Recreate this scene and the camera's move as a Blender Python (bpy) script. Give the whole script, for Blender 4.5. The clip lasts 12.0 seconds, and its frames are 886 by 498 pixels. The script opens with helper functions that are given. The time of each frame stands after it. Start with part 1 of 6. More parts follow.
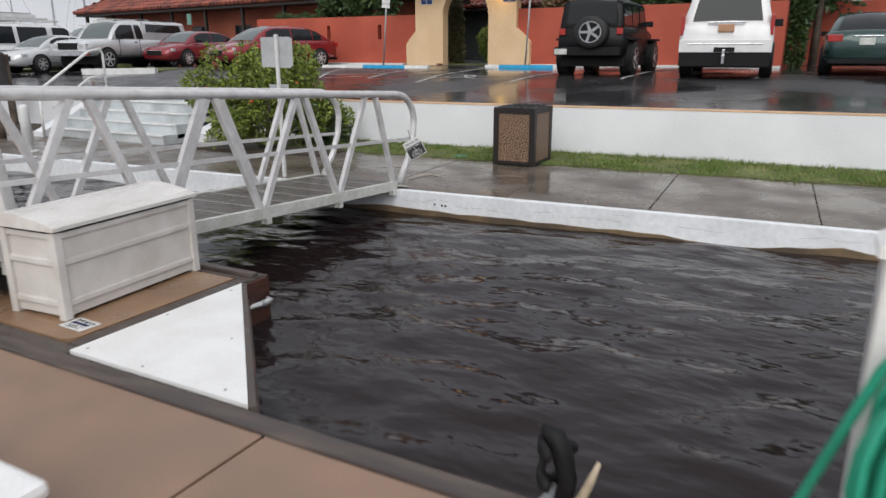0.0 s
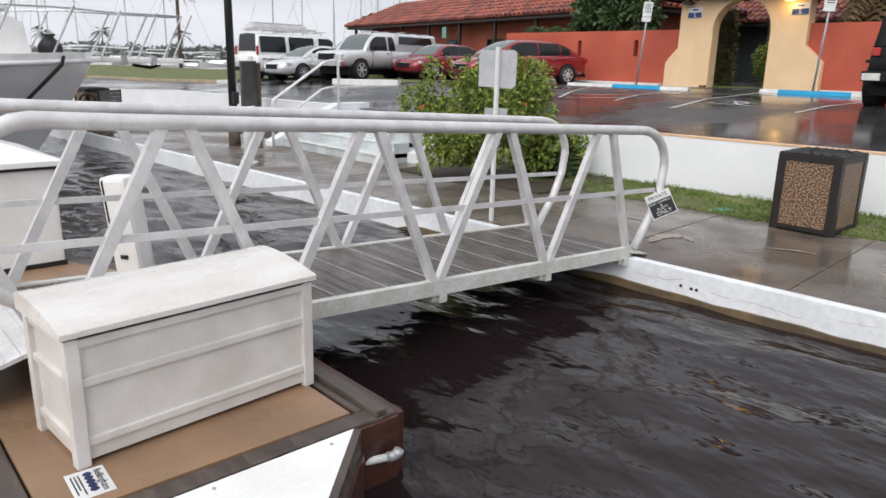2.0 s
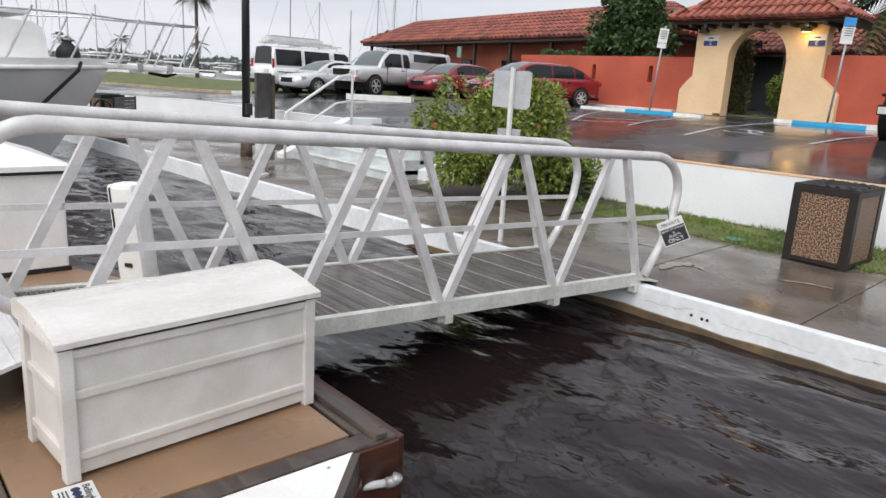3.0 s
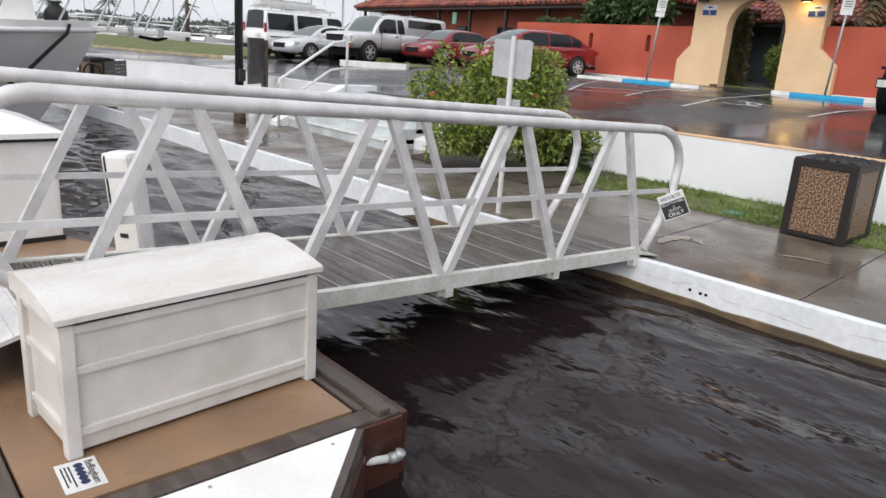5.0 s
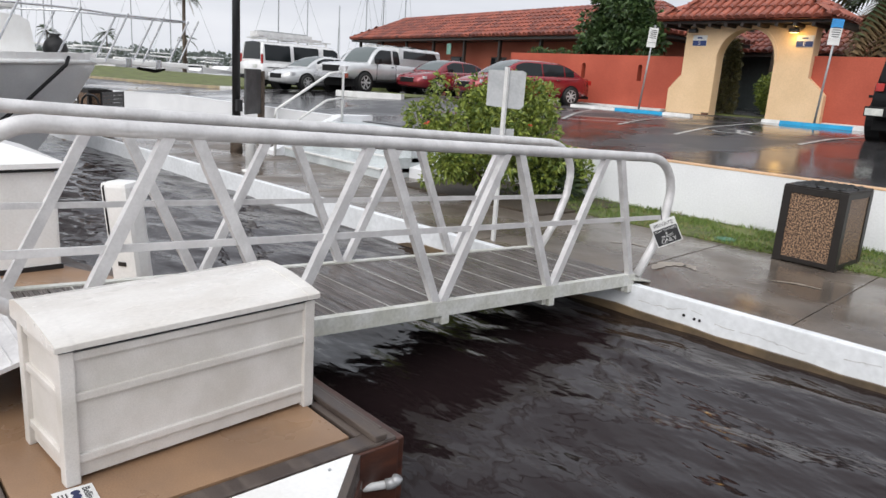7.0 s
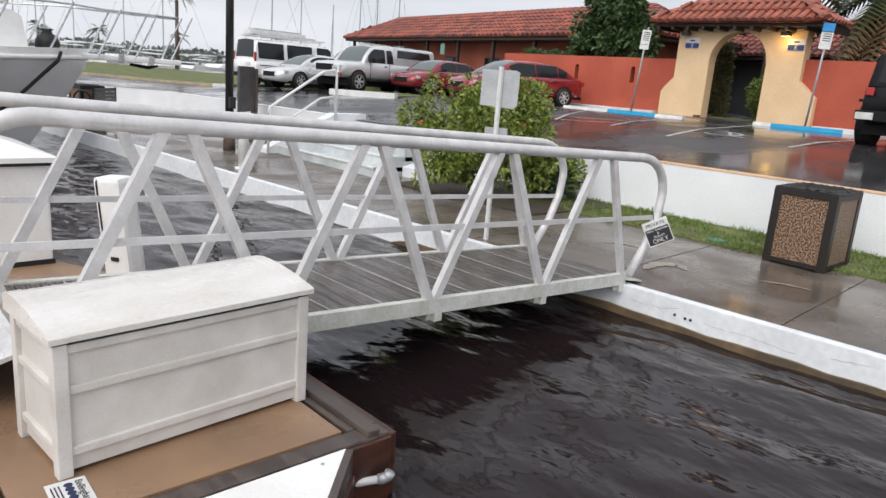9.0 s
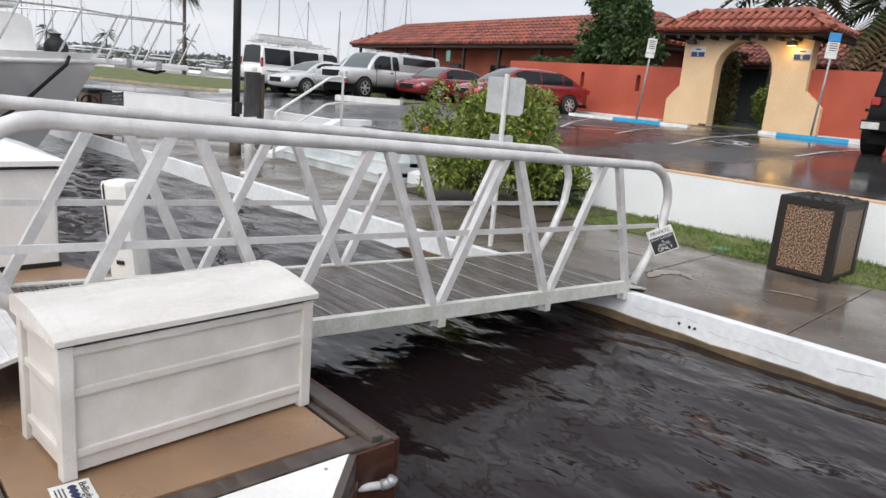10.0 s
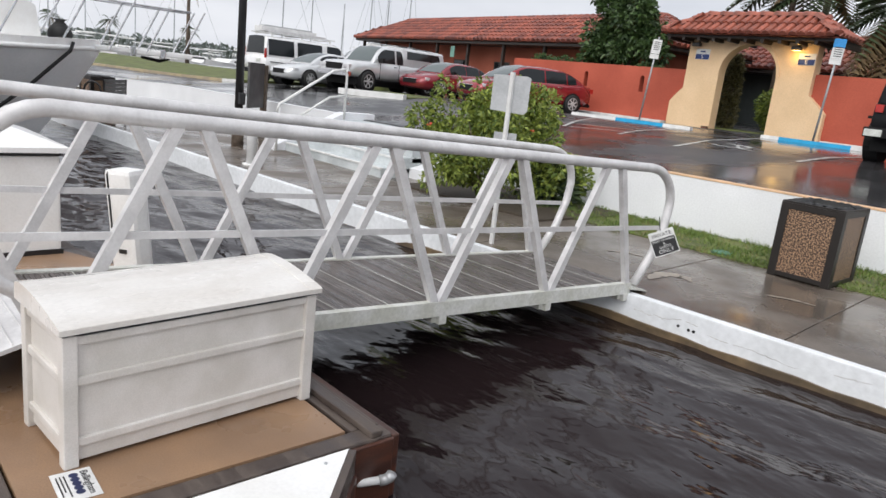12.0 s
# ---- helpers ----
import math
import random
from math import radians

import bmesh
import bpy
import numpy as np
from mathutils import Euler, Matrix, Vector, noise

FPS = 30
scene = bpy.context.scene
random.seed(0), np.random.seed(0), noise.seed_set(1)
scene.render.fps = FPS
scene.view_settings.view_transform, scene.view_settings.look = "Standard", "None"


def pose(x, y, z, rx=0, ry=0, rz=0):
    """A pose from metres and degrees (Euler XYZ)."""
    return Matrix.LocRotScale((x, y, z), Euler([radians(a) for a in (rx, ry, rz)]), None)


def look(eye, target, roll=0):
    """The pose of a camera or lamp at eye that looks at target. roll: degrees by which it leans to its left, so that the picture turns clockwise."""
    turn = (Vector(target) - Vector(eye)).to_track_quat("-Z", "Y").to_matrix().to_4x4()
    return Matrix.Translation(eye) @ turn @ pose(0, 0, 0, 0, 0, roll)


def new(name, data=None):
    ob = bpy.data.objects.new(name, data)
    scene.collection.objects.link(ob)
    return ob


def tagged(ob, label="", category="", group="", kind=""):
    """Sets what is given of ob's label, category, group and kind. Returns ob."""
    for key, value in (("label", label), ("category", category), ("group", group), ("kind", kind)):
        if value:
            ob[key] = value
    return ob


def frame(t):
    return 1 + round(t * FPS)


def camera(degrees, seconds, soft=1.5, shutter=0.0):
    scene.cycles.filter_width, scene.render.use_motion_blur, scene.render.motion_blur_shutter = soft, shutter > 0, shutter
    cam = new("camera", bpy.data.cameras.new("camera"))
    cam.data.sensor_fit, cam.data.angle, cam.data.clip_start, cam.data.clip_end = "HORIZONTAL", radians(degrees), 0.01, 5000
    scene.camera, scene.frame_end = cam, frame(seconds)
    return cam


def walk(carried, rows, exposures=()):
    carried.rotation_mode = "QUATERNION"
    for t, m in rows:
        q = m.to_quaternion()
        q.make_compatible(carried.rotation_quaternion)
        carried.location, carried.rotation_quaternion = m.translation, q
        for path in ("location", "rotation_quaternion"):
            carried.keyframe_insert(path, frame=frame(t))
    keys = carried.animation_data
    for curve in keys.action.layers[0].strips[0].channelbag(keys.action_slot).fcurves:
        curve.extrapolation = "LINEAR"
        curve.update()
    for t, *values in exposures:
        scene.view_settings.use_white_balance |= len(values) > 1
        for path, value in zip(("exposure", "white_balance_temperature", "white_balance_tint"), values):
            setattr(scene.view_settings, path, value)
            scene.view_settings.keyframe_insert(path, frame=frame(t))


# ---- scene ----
cam = camera(64.5, 12.0, 1.5, 0.5)
PATH = [
    (0, (2.21, -2.606, 1.667), (1.29, -0.915, 1.123), -0.1),
    (0.5, (1.857, -1.906, 1.62), (0.845, -0.277, 1.052), 0.4),
    (1, (1.592, -1.312, 1.655), (0.215, 0.044, 1.14), -1.0),
    (1.5, (1.205, -0.979, 1.645), (-0.188, 0.392, 1.22), -0.5),
    (2, (1.035, -0.692, 1.694), (-0.402, 0.601, 1.183), 1.4),
    (2.5, (0.976, -0.649, 1.695), (-0.474, 0.65, 1.234), 3.1),
    (3, (0.969, -0.642, 1.69), (-0.492, 0.642, 1.227), 3.4),
    (5, (0.884, -0.653, 1.705), (-0.542, 0.638, 1.157), 4.1),
    (5.5, (0.892, -0.667, 1.698), (-0.506, 0.675, 1.203), 5.2),
    (6, (0.92, -0.686, 1.702), (-0.499, 0.651, 1.259), 4.5),
    (6.5, (0.928, -0.683, 1.705), (-0.481, 0.661, 1.249), 4.0),
    (7, (0.925, -0.69, 1.712), (-0.511, 0.62, 1.242), 3.9),
    (9, (0.936, -0.711, 1.698), (-0.485, 0.616, 1.23), 4.5),
    (9.5, (0.938, -0.706, 1.711), (-0.501, 0.611, 1.268), 4.9),
    (10, (0.939, -0.718, 1.697), (-0.494, 0.602, 1.246), 4.9),
    (10.5, (0.948, -0.721, 1.701), (-0.472, 0.614, 1.254), 5.3),
    (11, (0.938, -0.724, 1.704), (-0.495, 0.595, 1.249), 5.7),
    (11.5, (0.932, -0.73, 1.71), (-0.493, 0.597, 1.254), 5.7),
    (12, (0.923, -0.744, 1.708), (-0.504, 0.578, 1.245), 6.4),
]
walk(cam, [(t, look(eye, target, roll)) for t, eye, target, roll in PATH],
     [(0.0, -0.33), (0.5, 0.0), (12.0, 0.0)])

# ---- world, sun, exposure ----
world = bpy.data.worlds.new("overcast_sky")
scene.world = world
world.use_nodes = True
wn, wl = world.node_tree.nodes, world.node_tree.links
bg = wn["Background"]
sky = wn.new("ShaderNodeTexSky")
sky.sky_type = "NISHITA"
sky.sun_disc = False
sky.sun_elevation, sky.sun_rotation = radians(38), radians(200)
sky.dust_density = 5.0
wtc = wn.new("ShaderNodeTexCoord")
wmap = wn.new("ShaderNodeMapping")
wmap.inputs["Scale"].default_value = (1.0, 1.0, 3.2)
wcl = wn.new("ShaderNodeTexNoise")
wcl.inputs["Scale"].default_value, wcl.inputs["Detail"].default_value = 2.1, 5.0
wramp = wn.new("ShaderNodeValToRGB")
wramp.color_ramp.elements[0].position, wramp.color_ramp.elements[0].color = 0.3, (5.5, 5.75, 6.4, 1)
wramp.color_ramp.elements[1].position, wramp.color_ramp.elements[1].color = 0.72, (8.3, 8.45, 8.9, 1)
wmix = wn.new("ShaderNodeMix")
wmix.data_type = "RGBA"
wmix.inputs["Factor"].default_value = 0.9
wl.new(wtc.outputs["Generated"], wmap.inputs["Vector"])
wl.new(wmap.outputs["Vector"], wcl.inputs["Vector"])
wl.new(wcl.outputs["Fac"], wramp.inputs["Fac"])
wl.new(sky.outputs["Color"], wmix.inputs["A"])
wl.new(wramp.outputs["Color"], wmix.inputs["B"])
wl.new(wmix.outputs["Result"], bg.inputs["Color"])
bg.inputs["Strength"].default_value = 0.122
sun_data = bpy.data.lights.new("sun", "SUN")
sun_data.energy, sun_data.angle, sun_data.color = 2.4, radians(60), (1.0, 0.985, 0.96)
sun = new("sun", sun_data)
sun.matrix_world = look((6, -14, 14), (0, 0, 0))


# ---- materials ----
def material(name, base, rough=0.6, metal=0.0, second=None, scale=6.0, amount=0.5, grain=60.0, bump=0.15,
             rough_var=0.0, rough_scale=0.6, random_hue=0.0, stretch=(1, 1, 1), coat=0.0, spec=0.5, edge=(0.4, 0.65), dist=0.01):
    """A procedural surface: two colours in patches, fine grain, bump and uneven gloss."""
    m = bpy.data.materials.new(name)
    m.use_nodes = True
    n, l = m.node_tree.nodes, m.node_tree.links
    p = n["Principled BSDF"]
    p.inputs["Metallic"].default_value = metal
    p.inputs["Coat Weight"].default_value = coat
    p.inputs["Coat Roughness"].default_value = 0.05
    p.inputs["Specular IOR Level"].default_value = spec
    tc = n.new("ShaderNodeTexCoord")
    mp = n.new("ShaderNodeMapping")
    mp.inputs["Scale"].default_value = stretch
    l.new(tc.outputs["Object"], mp.inputs["Vector"])
    big = n.new("ShaderNodeTexNoise")
    big.inputs["Scale"].default_value, big.inputs["Detail"].default_value = scale, 6.0
    l.new(mp.outputs["Vector"], big.inputs["Vector"])
    fine = n.new("ShaderNodeTexNoise")
    fine.inputs["Scale"].default_value, fine.inputs["Detail"].default_value = grain, 4.0
    l.new(mp.outputs["Vector"], fine.inputs["Vector"])
    ramp = n.new("ShaderNodeValToRGB")
    second = second or tuple(c * 0.8 for c in base)
    ramp.color_ramp.elements[0].position, ramp.color_ramp.elements[0].color = edge[0], (*second, 1)
    ramp.color_ramp.elements[1].position, ramp.color_ramp.elements[1].color = edge[1], (*base, 1)
    l.new(big.outputs["Fac"], ramp.inputs["Fac"])
    mix = n.new("ShaderNodeMix")
    mix.data_type, mix.blend_type = "RGBA", "MULTIPLY"
    mix.inputs["Factor"].default_value = amount
    fr = n.new("ShaderNodeMapRange")
    fr.inputs["From Min"].default_value, fr.inputs["From Max"].default_value = 0.3, 0.7
    fr.inputs["To Min"].default_value, fr.inputs["To Max"].default_value = 0.55, 1.15
    l.new(fine.outputs["Fac"], fr.inputs["Value"])
    l.new(ramp.outputs["Color"], mix.inputs["A"])
    l.new(fr.outputs["Result"], mix.inputs["B"])
    out = mix.outputs["Result"]
    if random_hue:
        info = n.new("ShaderNodeObjectInfo")
        hr = n.new("ShaderNodeMapRange")
        hr.inputs["To Min"].default_value, hr.inputs["To Max"].default_value = 1 - random_hue, 1 + random_hue
        l.new(info.outputs["Random"], hr.inputs["Value"])
        hs = n.new("ShaderNodeHueSaturation")
        l.new(hr.outputs["Result"], hs.inputs["Value"])
        l.new(out, hs.inputs["Color"])
        out = hs.outputs["Color"]
    l.new(out, p.inputs["Base Color"])
    if rough_var:
        rn = n.new("ShaderNodeTexNoise")
        rn.inputs["Scale"].default_value, rn.inputs["Detail"].default_value = rough_scale, 5.0
        l.new(mp.outputs["Vector"], rn.inputs["Vector"])
        rr = n.new("ShaderNodeMapRange")
        rr.inputs["From Min"].default_value, rr.inputs["From Max"].default_value = 0.4, 0.62
        rr.inputs["To Min"].default_value, rr.inputs["To Max"].default_value = max(0.02, rough - rough_var), rough + rough_var
        l.new(rn.outputs["Fac"], rr.inputs["Value"])
        l.new(rr.outputs["Result"], p.inputs["Roughness"])
    else:
        p.inputs["Roughness"].default_value = rough
    if bump:
        b = n.new("ShaderNodeBump")
        b.inputs["Strength"].default_value, b.inputs["Distance"].default_value = bump, dist
        l.new(fine.outputs["Fac"], b.inputs["Height"])
        l.new(b.outputs["Normal"], p.inputs["Normal"])
    return m


M_ASPHALT = material("wet_asphalt", (0.055, 0.053, 0.055), 0.24, second=(0.035, 0.034, 0.036), scale=0.5, grain=90, bump=0.1,
                     rough_var=0.19, rough_scale=0.35, dist=0.004)
M_CONCRETE = material("wet_concrete", (0.175, 0.146, 0.12), 0.3, second=(0.1, 0.081, 0.066), scale=1.1, grain=45, bump=0.1,
                      rough_var=0.2, rough_scale=0.9, random_hue=0.08)
M_SEAWALL = material("white_painted_concrete", (0.83, 0.85, 0.88), 0.55, second=(0.72, 0.74, 0.76), scale=1.6, grain=14, amount=0.25, bump=0.25, dist=0.02)
M_WALLWHITE = material("white_stucco", (0.83, 0.84, 0.86), 0.7, second=(0.75, 0.76, 0.78), scale=0.8, grain=40, amount=0.15, bump=0.2)
M_WALLTOP = material("peach_painted_edge", (0.78, 0.5, 0.3), 0.6, scale=3, grain=30, amount=0.3)
M_SILT = material("tide_stained_concrete", (0.2, 0.14, 0.08), 0.4, second=(0.1, 0.075, 0.05), scale=2, grain=20)
M_WATERBED = material("dark_mud", (0.02, 0.017, 0.013), 0.9)
M_DECK = material("tan_composite_deck", (0.31, 0.2, 0.14), 0.45, second=(0.25, 0.16, 0.11), scale=2.0, grain=120, amount=0.35,
                  bump=0.12, rough_var=0.15, rough_scale=2.0, dist=0.004)
M_DECK2 = material("brown_composite_panel", (0.33, 0.2, 0.115), 0.4, second=(0.25, 0.155, 0.095), scale=2.2, grain=130, amount=0.35,
                   bump=0.12, rough_var=0.15, rough_scale=2.0, dist=0.004)
M_WALER = material("weathered_grey_brown_timber", (0.12, 0.095, 0.08), 0.5, second=(0.06, 0.045, 0.04), scale=3, grain=50,
                   stretch=(1, 5, 5), rough_var=0.2, rough_scale=3)
M_FASCIA = material("wet_red_brown_timber", (0.1, 0.035, 0.02), 0.35, second=(0.05, 0.02, 0.014), scale=3, grain=40, stretch=(1, 1, 6))
M_LID = material("rain_wet_white_resin", (0.74, 0.72, 0.69), 0.3, second=(0.64, 0.61, 0.57), scale=5, grain=120, amount=0.2, bump=0.1, dist=0.003, rough_var=0.12, rough_scale=7, stretch=(1, 0.35, 1))
M_GELCOAT = material("white_gelcoat", (0.85, 0.85, 0.84), 0.3, second=(0.77, 0.76, 0.74), scale=3, grain=50, amount=0.12, bump=0.05, edge=(0.3, 0.6))
M_RESIN = material("cream_white_resin", (0.68, 0.65, 0.62), 0.42, second=(0.58, 0.55, 0.51), scale=4, grain=160, amount=0.2, bump=0.12, dist=0.003)
M_ALU = material("weathered_aluminium", (0.73, 0.72, 0.72), 0.45, metal=0.2, second=(0.6, 0.59, 0.59), scale=7, grain=60, amount=0.16, bump=0.08,
                 rough_var=0.12, rough_scale=6)
M_ALUDULL = material("algae_streaked_aluminium", (0.7, 0.7, 0.67), 0.5, metal=0.15, second=(0.58, 0.58, 0.52), scale=5, grain=40, amount=0.3)
M_GANGDECK = material("grey_grooved_planks", (0.165, 0.14, 0.128), 0.35, second=(0.066, 0.054, 0.049), scale=7, grain=30, stretch=(0.5, 8, 1),
                      rough_var=0.15, rough_scale=2, random_hue=0.12)
M_ORANGE = material("terracotta_red_stucco", (0.5, 0.105, 0.06), 0.75, second=(0.41, 0.08, 0.045), scale=0.8, grain=35, amount=0.25, bump=0.3)
M_CREAM = material("cream_yellow_stucco", (0.83, 0.6, 0.37), 0.75, second=(0.76, 0.54, 0.32), scale=0.9, grain=35, amount=0.2, bump=0.3)
M_TILE = material("terracotta_barrel_tile", (0.36, 0.1, 0.06), 0.5, second=(0.2, 0.06, 0.04), scale=3, grain=20, amount=0.4, random_hue=0.25)
M_DARKWOOD = material("dark_stained_timber", (0.035, 0.025, 0.02), 0.5, scale=4, grain=30)
M_BLACK = material("black_painted_metal", (0.02, 0.02, 0.022), 0.35, scale=5, grain=40)
M_RUBBER = material("black_rubber", (0.018, 0.018, 0.018), 0.6, scale=8, grain=60)
M_WHITE = material("white_paint", (0.78, 0.78, 0.77), 0.5, second=(0.66, 0.66, 0.65), scale=4, grain=40, amount=0.25)
M_BLUE = material("blue_paint", (0.008, 0.37, 0.68), 0.4, second=(0.006, 0.3, 0.56), scale=4, grain=30, amount=0.25)
M_AGG = material("exposed_aggregate", (0.45, 0.28, 0.165), 0.45, second=(0.05, 0.025, 0.016), scale=57, grain=150, amount=1.0, bump=0.9, dist=0.008, edge=(0.46, 0.57))
M_IRON = material("dark_brown_frame", (0.016, 0.012, 0.01), 0.5, scale=6, grain=50)
M_DRY = material("dried_pale_concrete", (0.36, 0.31, 0.255), 0.42, second=(0.27, 0.23, 0.19), scale=6, grain=50, amount=0.3)
M_SOIL = material("damp_soil", (0.06, 0.045, 0.03), 0.8, scale=5, grain=40, bump=0.5)
M_GREY = material("bare_sign_metal", (0.5, 0.51, 0.52), 0.45, metal=0.4, second=(0.42, 0.43, 0.44), scale=5, grain=40, amount=0.2)
M_GALV = material("galvanised_post", (0.42, 0.44, 0.46), 0.5, metal=0.3, scale=6, grain=40, amount=0.3)


def leaf_material(name, base, second, rough=0.5):
    m = bpy.data.materials.new(name)
    m.use_nodes = True
    n, l = m.node_tree.nodes, m.node_tree.links
    p = n["Principled BSDF"]
    geo = n.new("ShaderNodeNewGeometry")
    ramp = n.new("ShaderNodeValToRGB")
    ramp.color_ramp.elements[0].color, ramp.color_ramp.elements[1].color = (*second, 1), (*base, 1)
    l.new(geo.outputs["Random Per Island"], ramp.inputs["Fac"])
    l.new(ramp.outputs["Color"], p.inputs["Base Color"])
    p.inputs["Roughness"].default_value = rough
    p.inputs["Transmission Weight"].default_value = 0.0
    p.inputs["Subsurface Weight"].default_value = 0.0
    return m


M_BUSH = leaf_material("bush_leaf", (0.28, 0.33, 0.055), (0.065, 0.115, 0.02))
M_TREELEAF = leaf_material("tree_leaf", (0.075, 0.13, 0.035), (0.02, 0.046, 0.015))
# far leaves: distance haze is mixed into this pale grey-green
M_FARLEAF = leaf_material("hazed_far_leaf", (0.23, 0.26, 0.25), (0.16, 0.19, 0.18))
M_GRASS = leaf_material("grass_blade", (0.19, 0.265, 0.05), (0.06, 0.11, 0.024), 0.6)
M_DRYGRASS = leaf_material("yellowed_grass_blade", (0.3, 0.25, 0.1), (0.13, 0.12, 0.045), 0.7)
M_PALM = leaf_material("palm_frond", (0.07, 0.1, 0.04), (0.025, 0.045, 0.02))
M_DEADPALM = leaf_material("dry_palm_frond", (0.25, 0.17, 0.08), (0.12, 0.08, 0.04), 0.7)
M_HEDGE = leaf_material("brown_olive_hedge_leaf", (0.15, 0.13, 0.05), (0.045, 0.045, 0.018))
M_FLOWER = leaf_material("red_flower", (0.6, 0.08, 0.03), (0.45, 0.05, 0.02))
M_BARK = material("bark", (0.16, 0.12, 0.09), 0.8, second=(0.08, 0.06, 0.045), scale=5, grain=30, bump=0.6, dist=0.03)
M_TURF = material("mown_turf", (0.18, 0.21, 0.06), 0.8, second=(0.095, 0.11, 0.035), scale=1.4, amount=0.9, grain=24, bump=0.6, dist=0.03)

M_WATER = bpy.data.materials.new("dark_harbour_water")
M_WATER.use_nodes = True
_n, _l = M_WATER.node_tree.nodes, M_WATER.node_tree.links
_p = _n["Principled BSDF"]
_p.inputs["Base Color"].default_value = (0.0155, 0.0098, 0.0104, 1)
_p.inputs["Roughness"].default_value = 0.09
_p.inputs["IOR"].default_value = 1.33
_tc = _n.new("ShaderNodeTexCoord")
_mp = _n.new("ShaderNodeMapping")
_mp.inputs["Rotation"].default_value = (0, 0, radians(25))
_mp.inputs["Scale"].default_value = (0.8, 1.5, 1)
_l.new(_tc.outputs["Object"], _mp.inputs["Vector"])
_h = None
for _sc, _dt, _amp in ((1.5, 1.0, 1.0), (4.2, 1.5, 0.24), (11.0, 1.5, 0.05)):
    _a = _n.new("ShaderNodeTexNoise")
    _a.inputs["Scale"].default_value, _a.inputs["Detail"].default_value = _sc, _dt
    _l.new(_mp.outputs["Vector"], _a.inputs["Vector"])
    _m = _n.new("ShaderNodeMath")
    _m.operation = "MULTIPLY_ADD"
    _m.inputs[1].default_value = _amp
    _l.new(_a.outputs["Fac"], _m.inputs[0])
    if _h is None:
        _m.inputs[2].default_value = 0.0
    else:
        _l.new(_h.outputs[0], _m.inputs[2])
    _h = _m
_b = _n.new("ShaderNodeBump")
_b.inputs["Strength"].default_value, _b.inputs["Distance"].default_value = 1.0, 0.075
_l.new(_h.outputs[0], _b.inputs["Height"])
_l.new(_b.outputs["Normal"], _p.inputs["Normal"])


# ---- building helpers ----
def mesh_from(name, bm, mat, smooth=False):
    me = bpy.data.meshes.new(name)
    bm.normal_update()
    bm.to_mesh(me)
    bm.free()
    if mat:
        me.materials.append(mat)
    if smooth:
        for f in me.polygons:
            f.use_smooth = True
    return me


def part(name, bm, mat, parent=None, label="", smooth=False):
    """One mesh object; a child of parent where there is one."""
    ob = new(name, mesh_from(name, bm, mat, smooth))
    if parent is not None:
        ob.parent = parent
    if label:
        tagged(ob, label)
    return ob


def twin(name, ob, m, parent):
    """Another object on the mesh of ob, under parent."""
    o = new(name, ob.data)
    o.parent = parent
    o.matrix_basis = m
    return o


def thing(name, m, label, category, group="", kind=""):
    e = new(name)
    e.empty_display_size = 0.1
    e.matrix_basis = m
    return tagged(e, label, category, group, kind)


def add_box(bm, x0, x1, y0, y1, z0, z1, bevel=0.0, m=None):
    r = bmesh.ops.create_cube(bm, size=1.0)
    vs = r["verts"]
    for v in vs:
        v.co = Vector((x0 + (v.co.x + 0.5) * (x1 - x0), y0 + (v.co.y + 0.5) * (y1 - y0), z0 + (v.co.z + 0.5) * (z1 - z0)))
        if m is not None:
            v.co = m @ v.co
    if bevel:
        es = list({e for v in vs for e in v.link_edges})
        bmesh.ops.bevel(bm, geom=es, offset=bevel, segments=2, affect="EDGES", profile=0.6)
    return bm


def box(x0, x1, y0, y1, z0, z1, bevel=0.0):
    return add_box(bmesh.new(), x0, x1, y0, y1, z0, z1, bevel)


def add_tube(bm, pts, radius, sides=10, caps=True, flat=None):
    """A tube along points; radius a number or one for each point. flat: (width, height) of a square bar instead."""
    pts = [Vector(p) for p in pts]
    n = len(pts)
    radii = radius if isinstance(radius, (list, tuple)) else [radius] * n
    up = Vector((0, 0, 1))
    d0 = (pts[1] - pts[0]).normalized()
    if abs(d0.z) > 0.9:
        up = Vector((0, 1, 0))
    side = d0.cross(up).normalized()
    rings = []
    for i, p in enumerate(pts):
        d = (pts[min(i + 1, n - 1)] - pts[max(i - 1, 0)]).normalized()
        side = (side - d * side.dot(d)).normalized()
        u = side.cross(d).normalized()
        ring = []
        if flat:
            for a, b in ((-1, -1), (1, -1), (1, 1), (-1, 1)):
                ring.append(bm.verts.new(p + side * a * flat[0] / 2 + u * b * flat[1] / 2))
        else:
            for k in range(sides):
                a = 2 * math.pi * k / sides
                ring.append(bm.verts.new(p + side * math.cos(a) * radii[i] + u * math.sin(a) * radii[i]))
        rings.append(ring)
    k = len(rings[0])
    for r0, r1 in zip(rings, rings[1:]):
        for i in range(k):
            bm.faces.new((r0[i], r0[(i + 1) % k], r1[(i + 1) % k], r1[i]))
    if caps:
        bm.faces.new(rings[0][::-1])
        bm.faces.new(rings[-1])
    return bm


def tube(pts, radius, sides=10, flat=None):
    return add_tube(bmesh.new(), pts, radius, sides, True, flat)


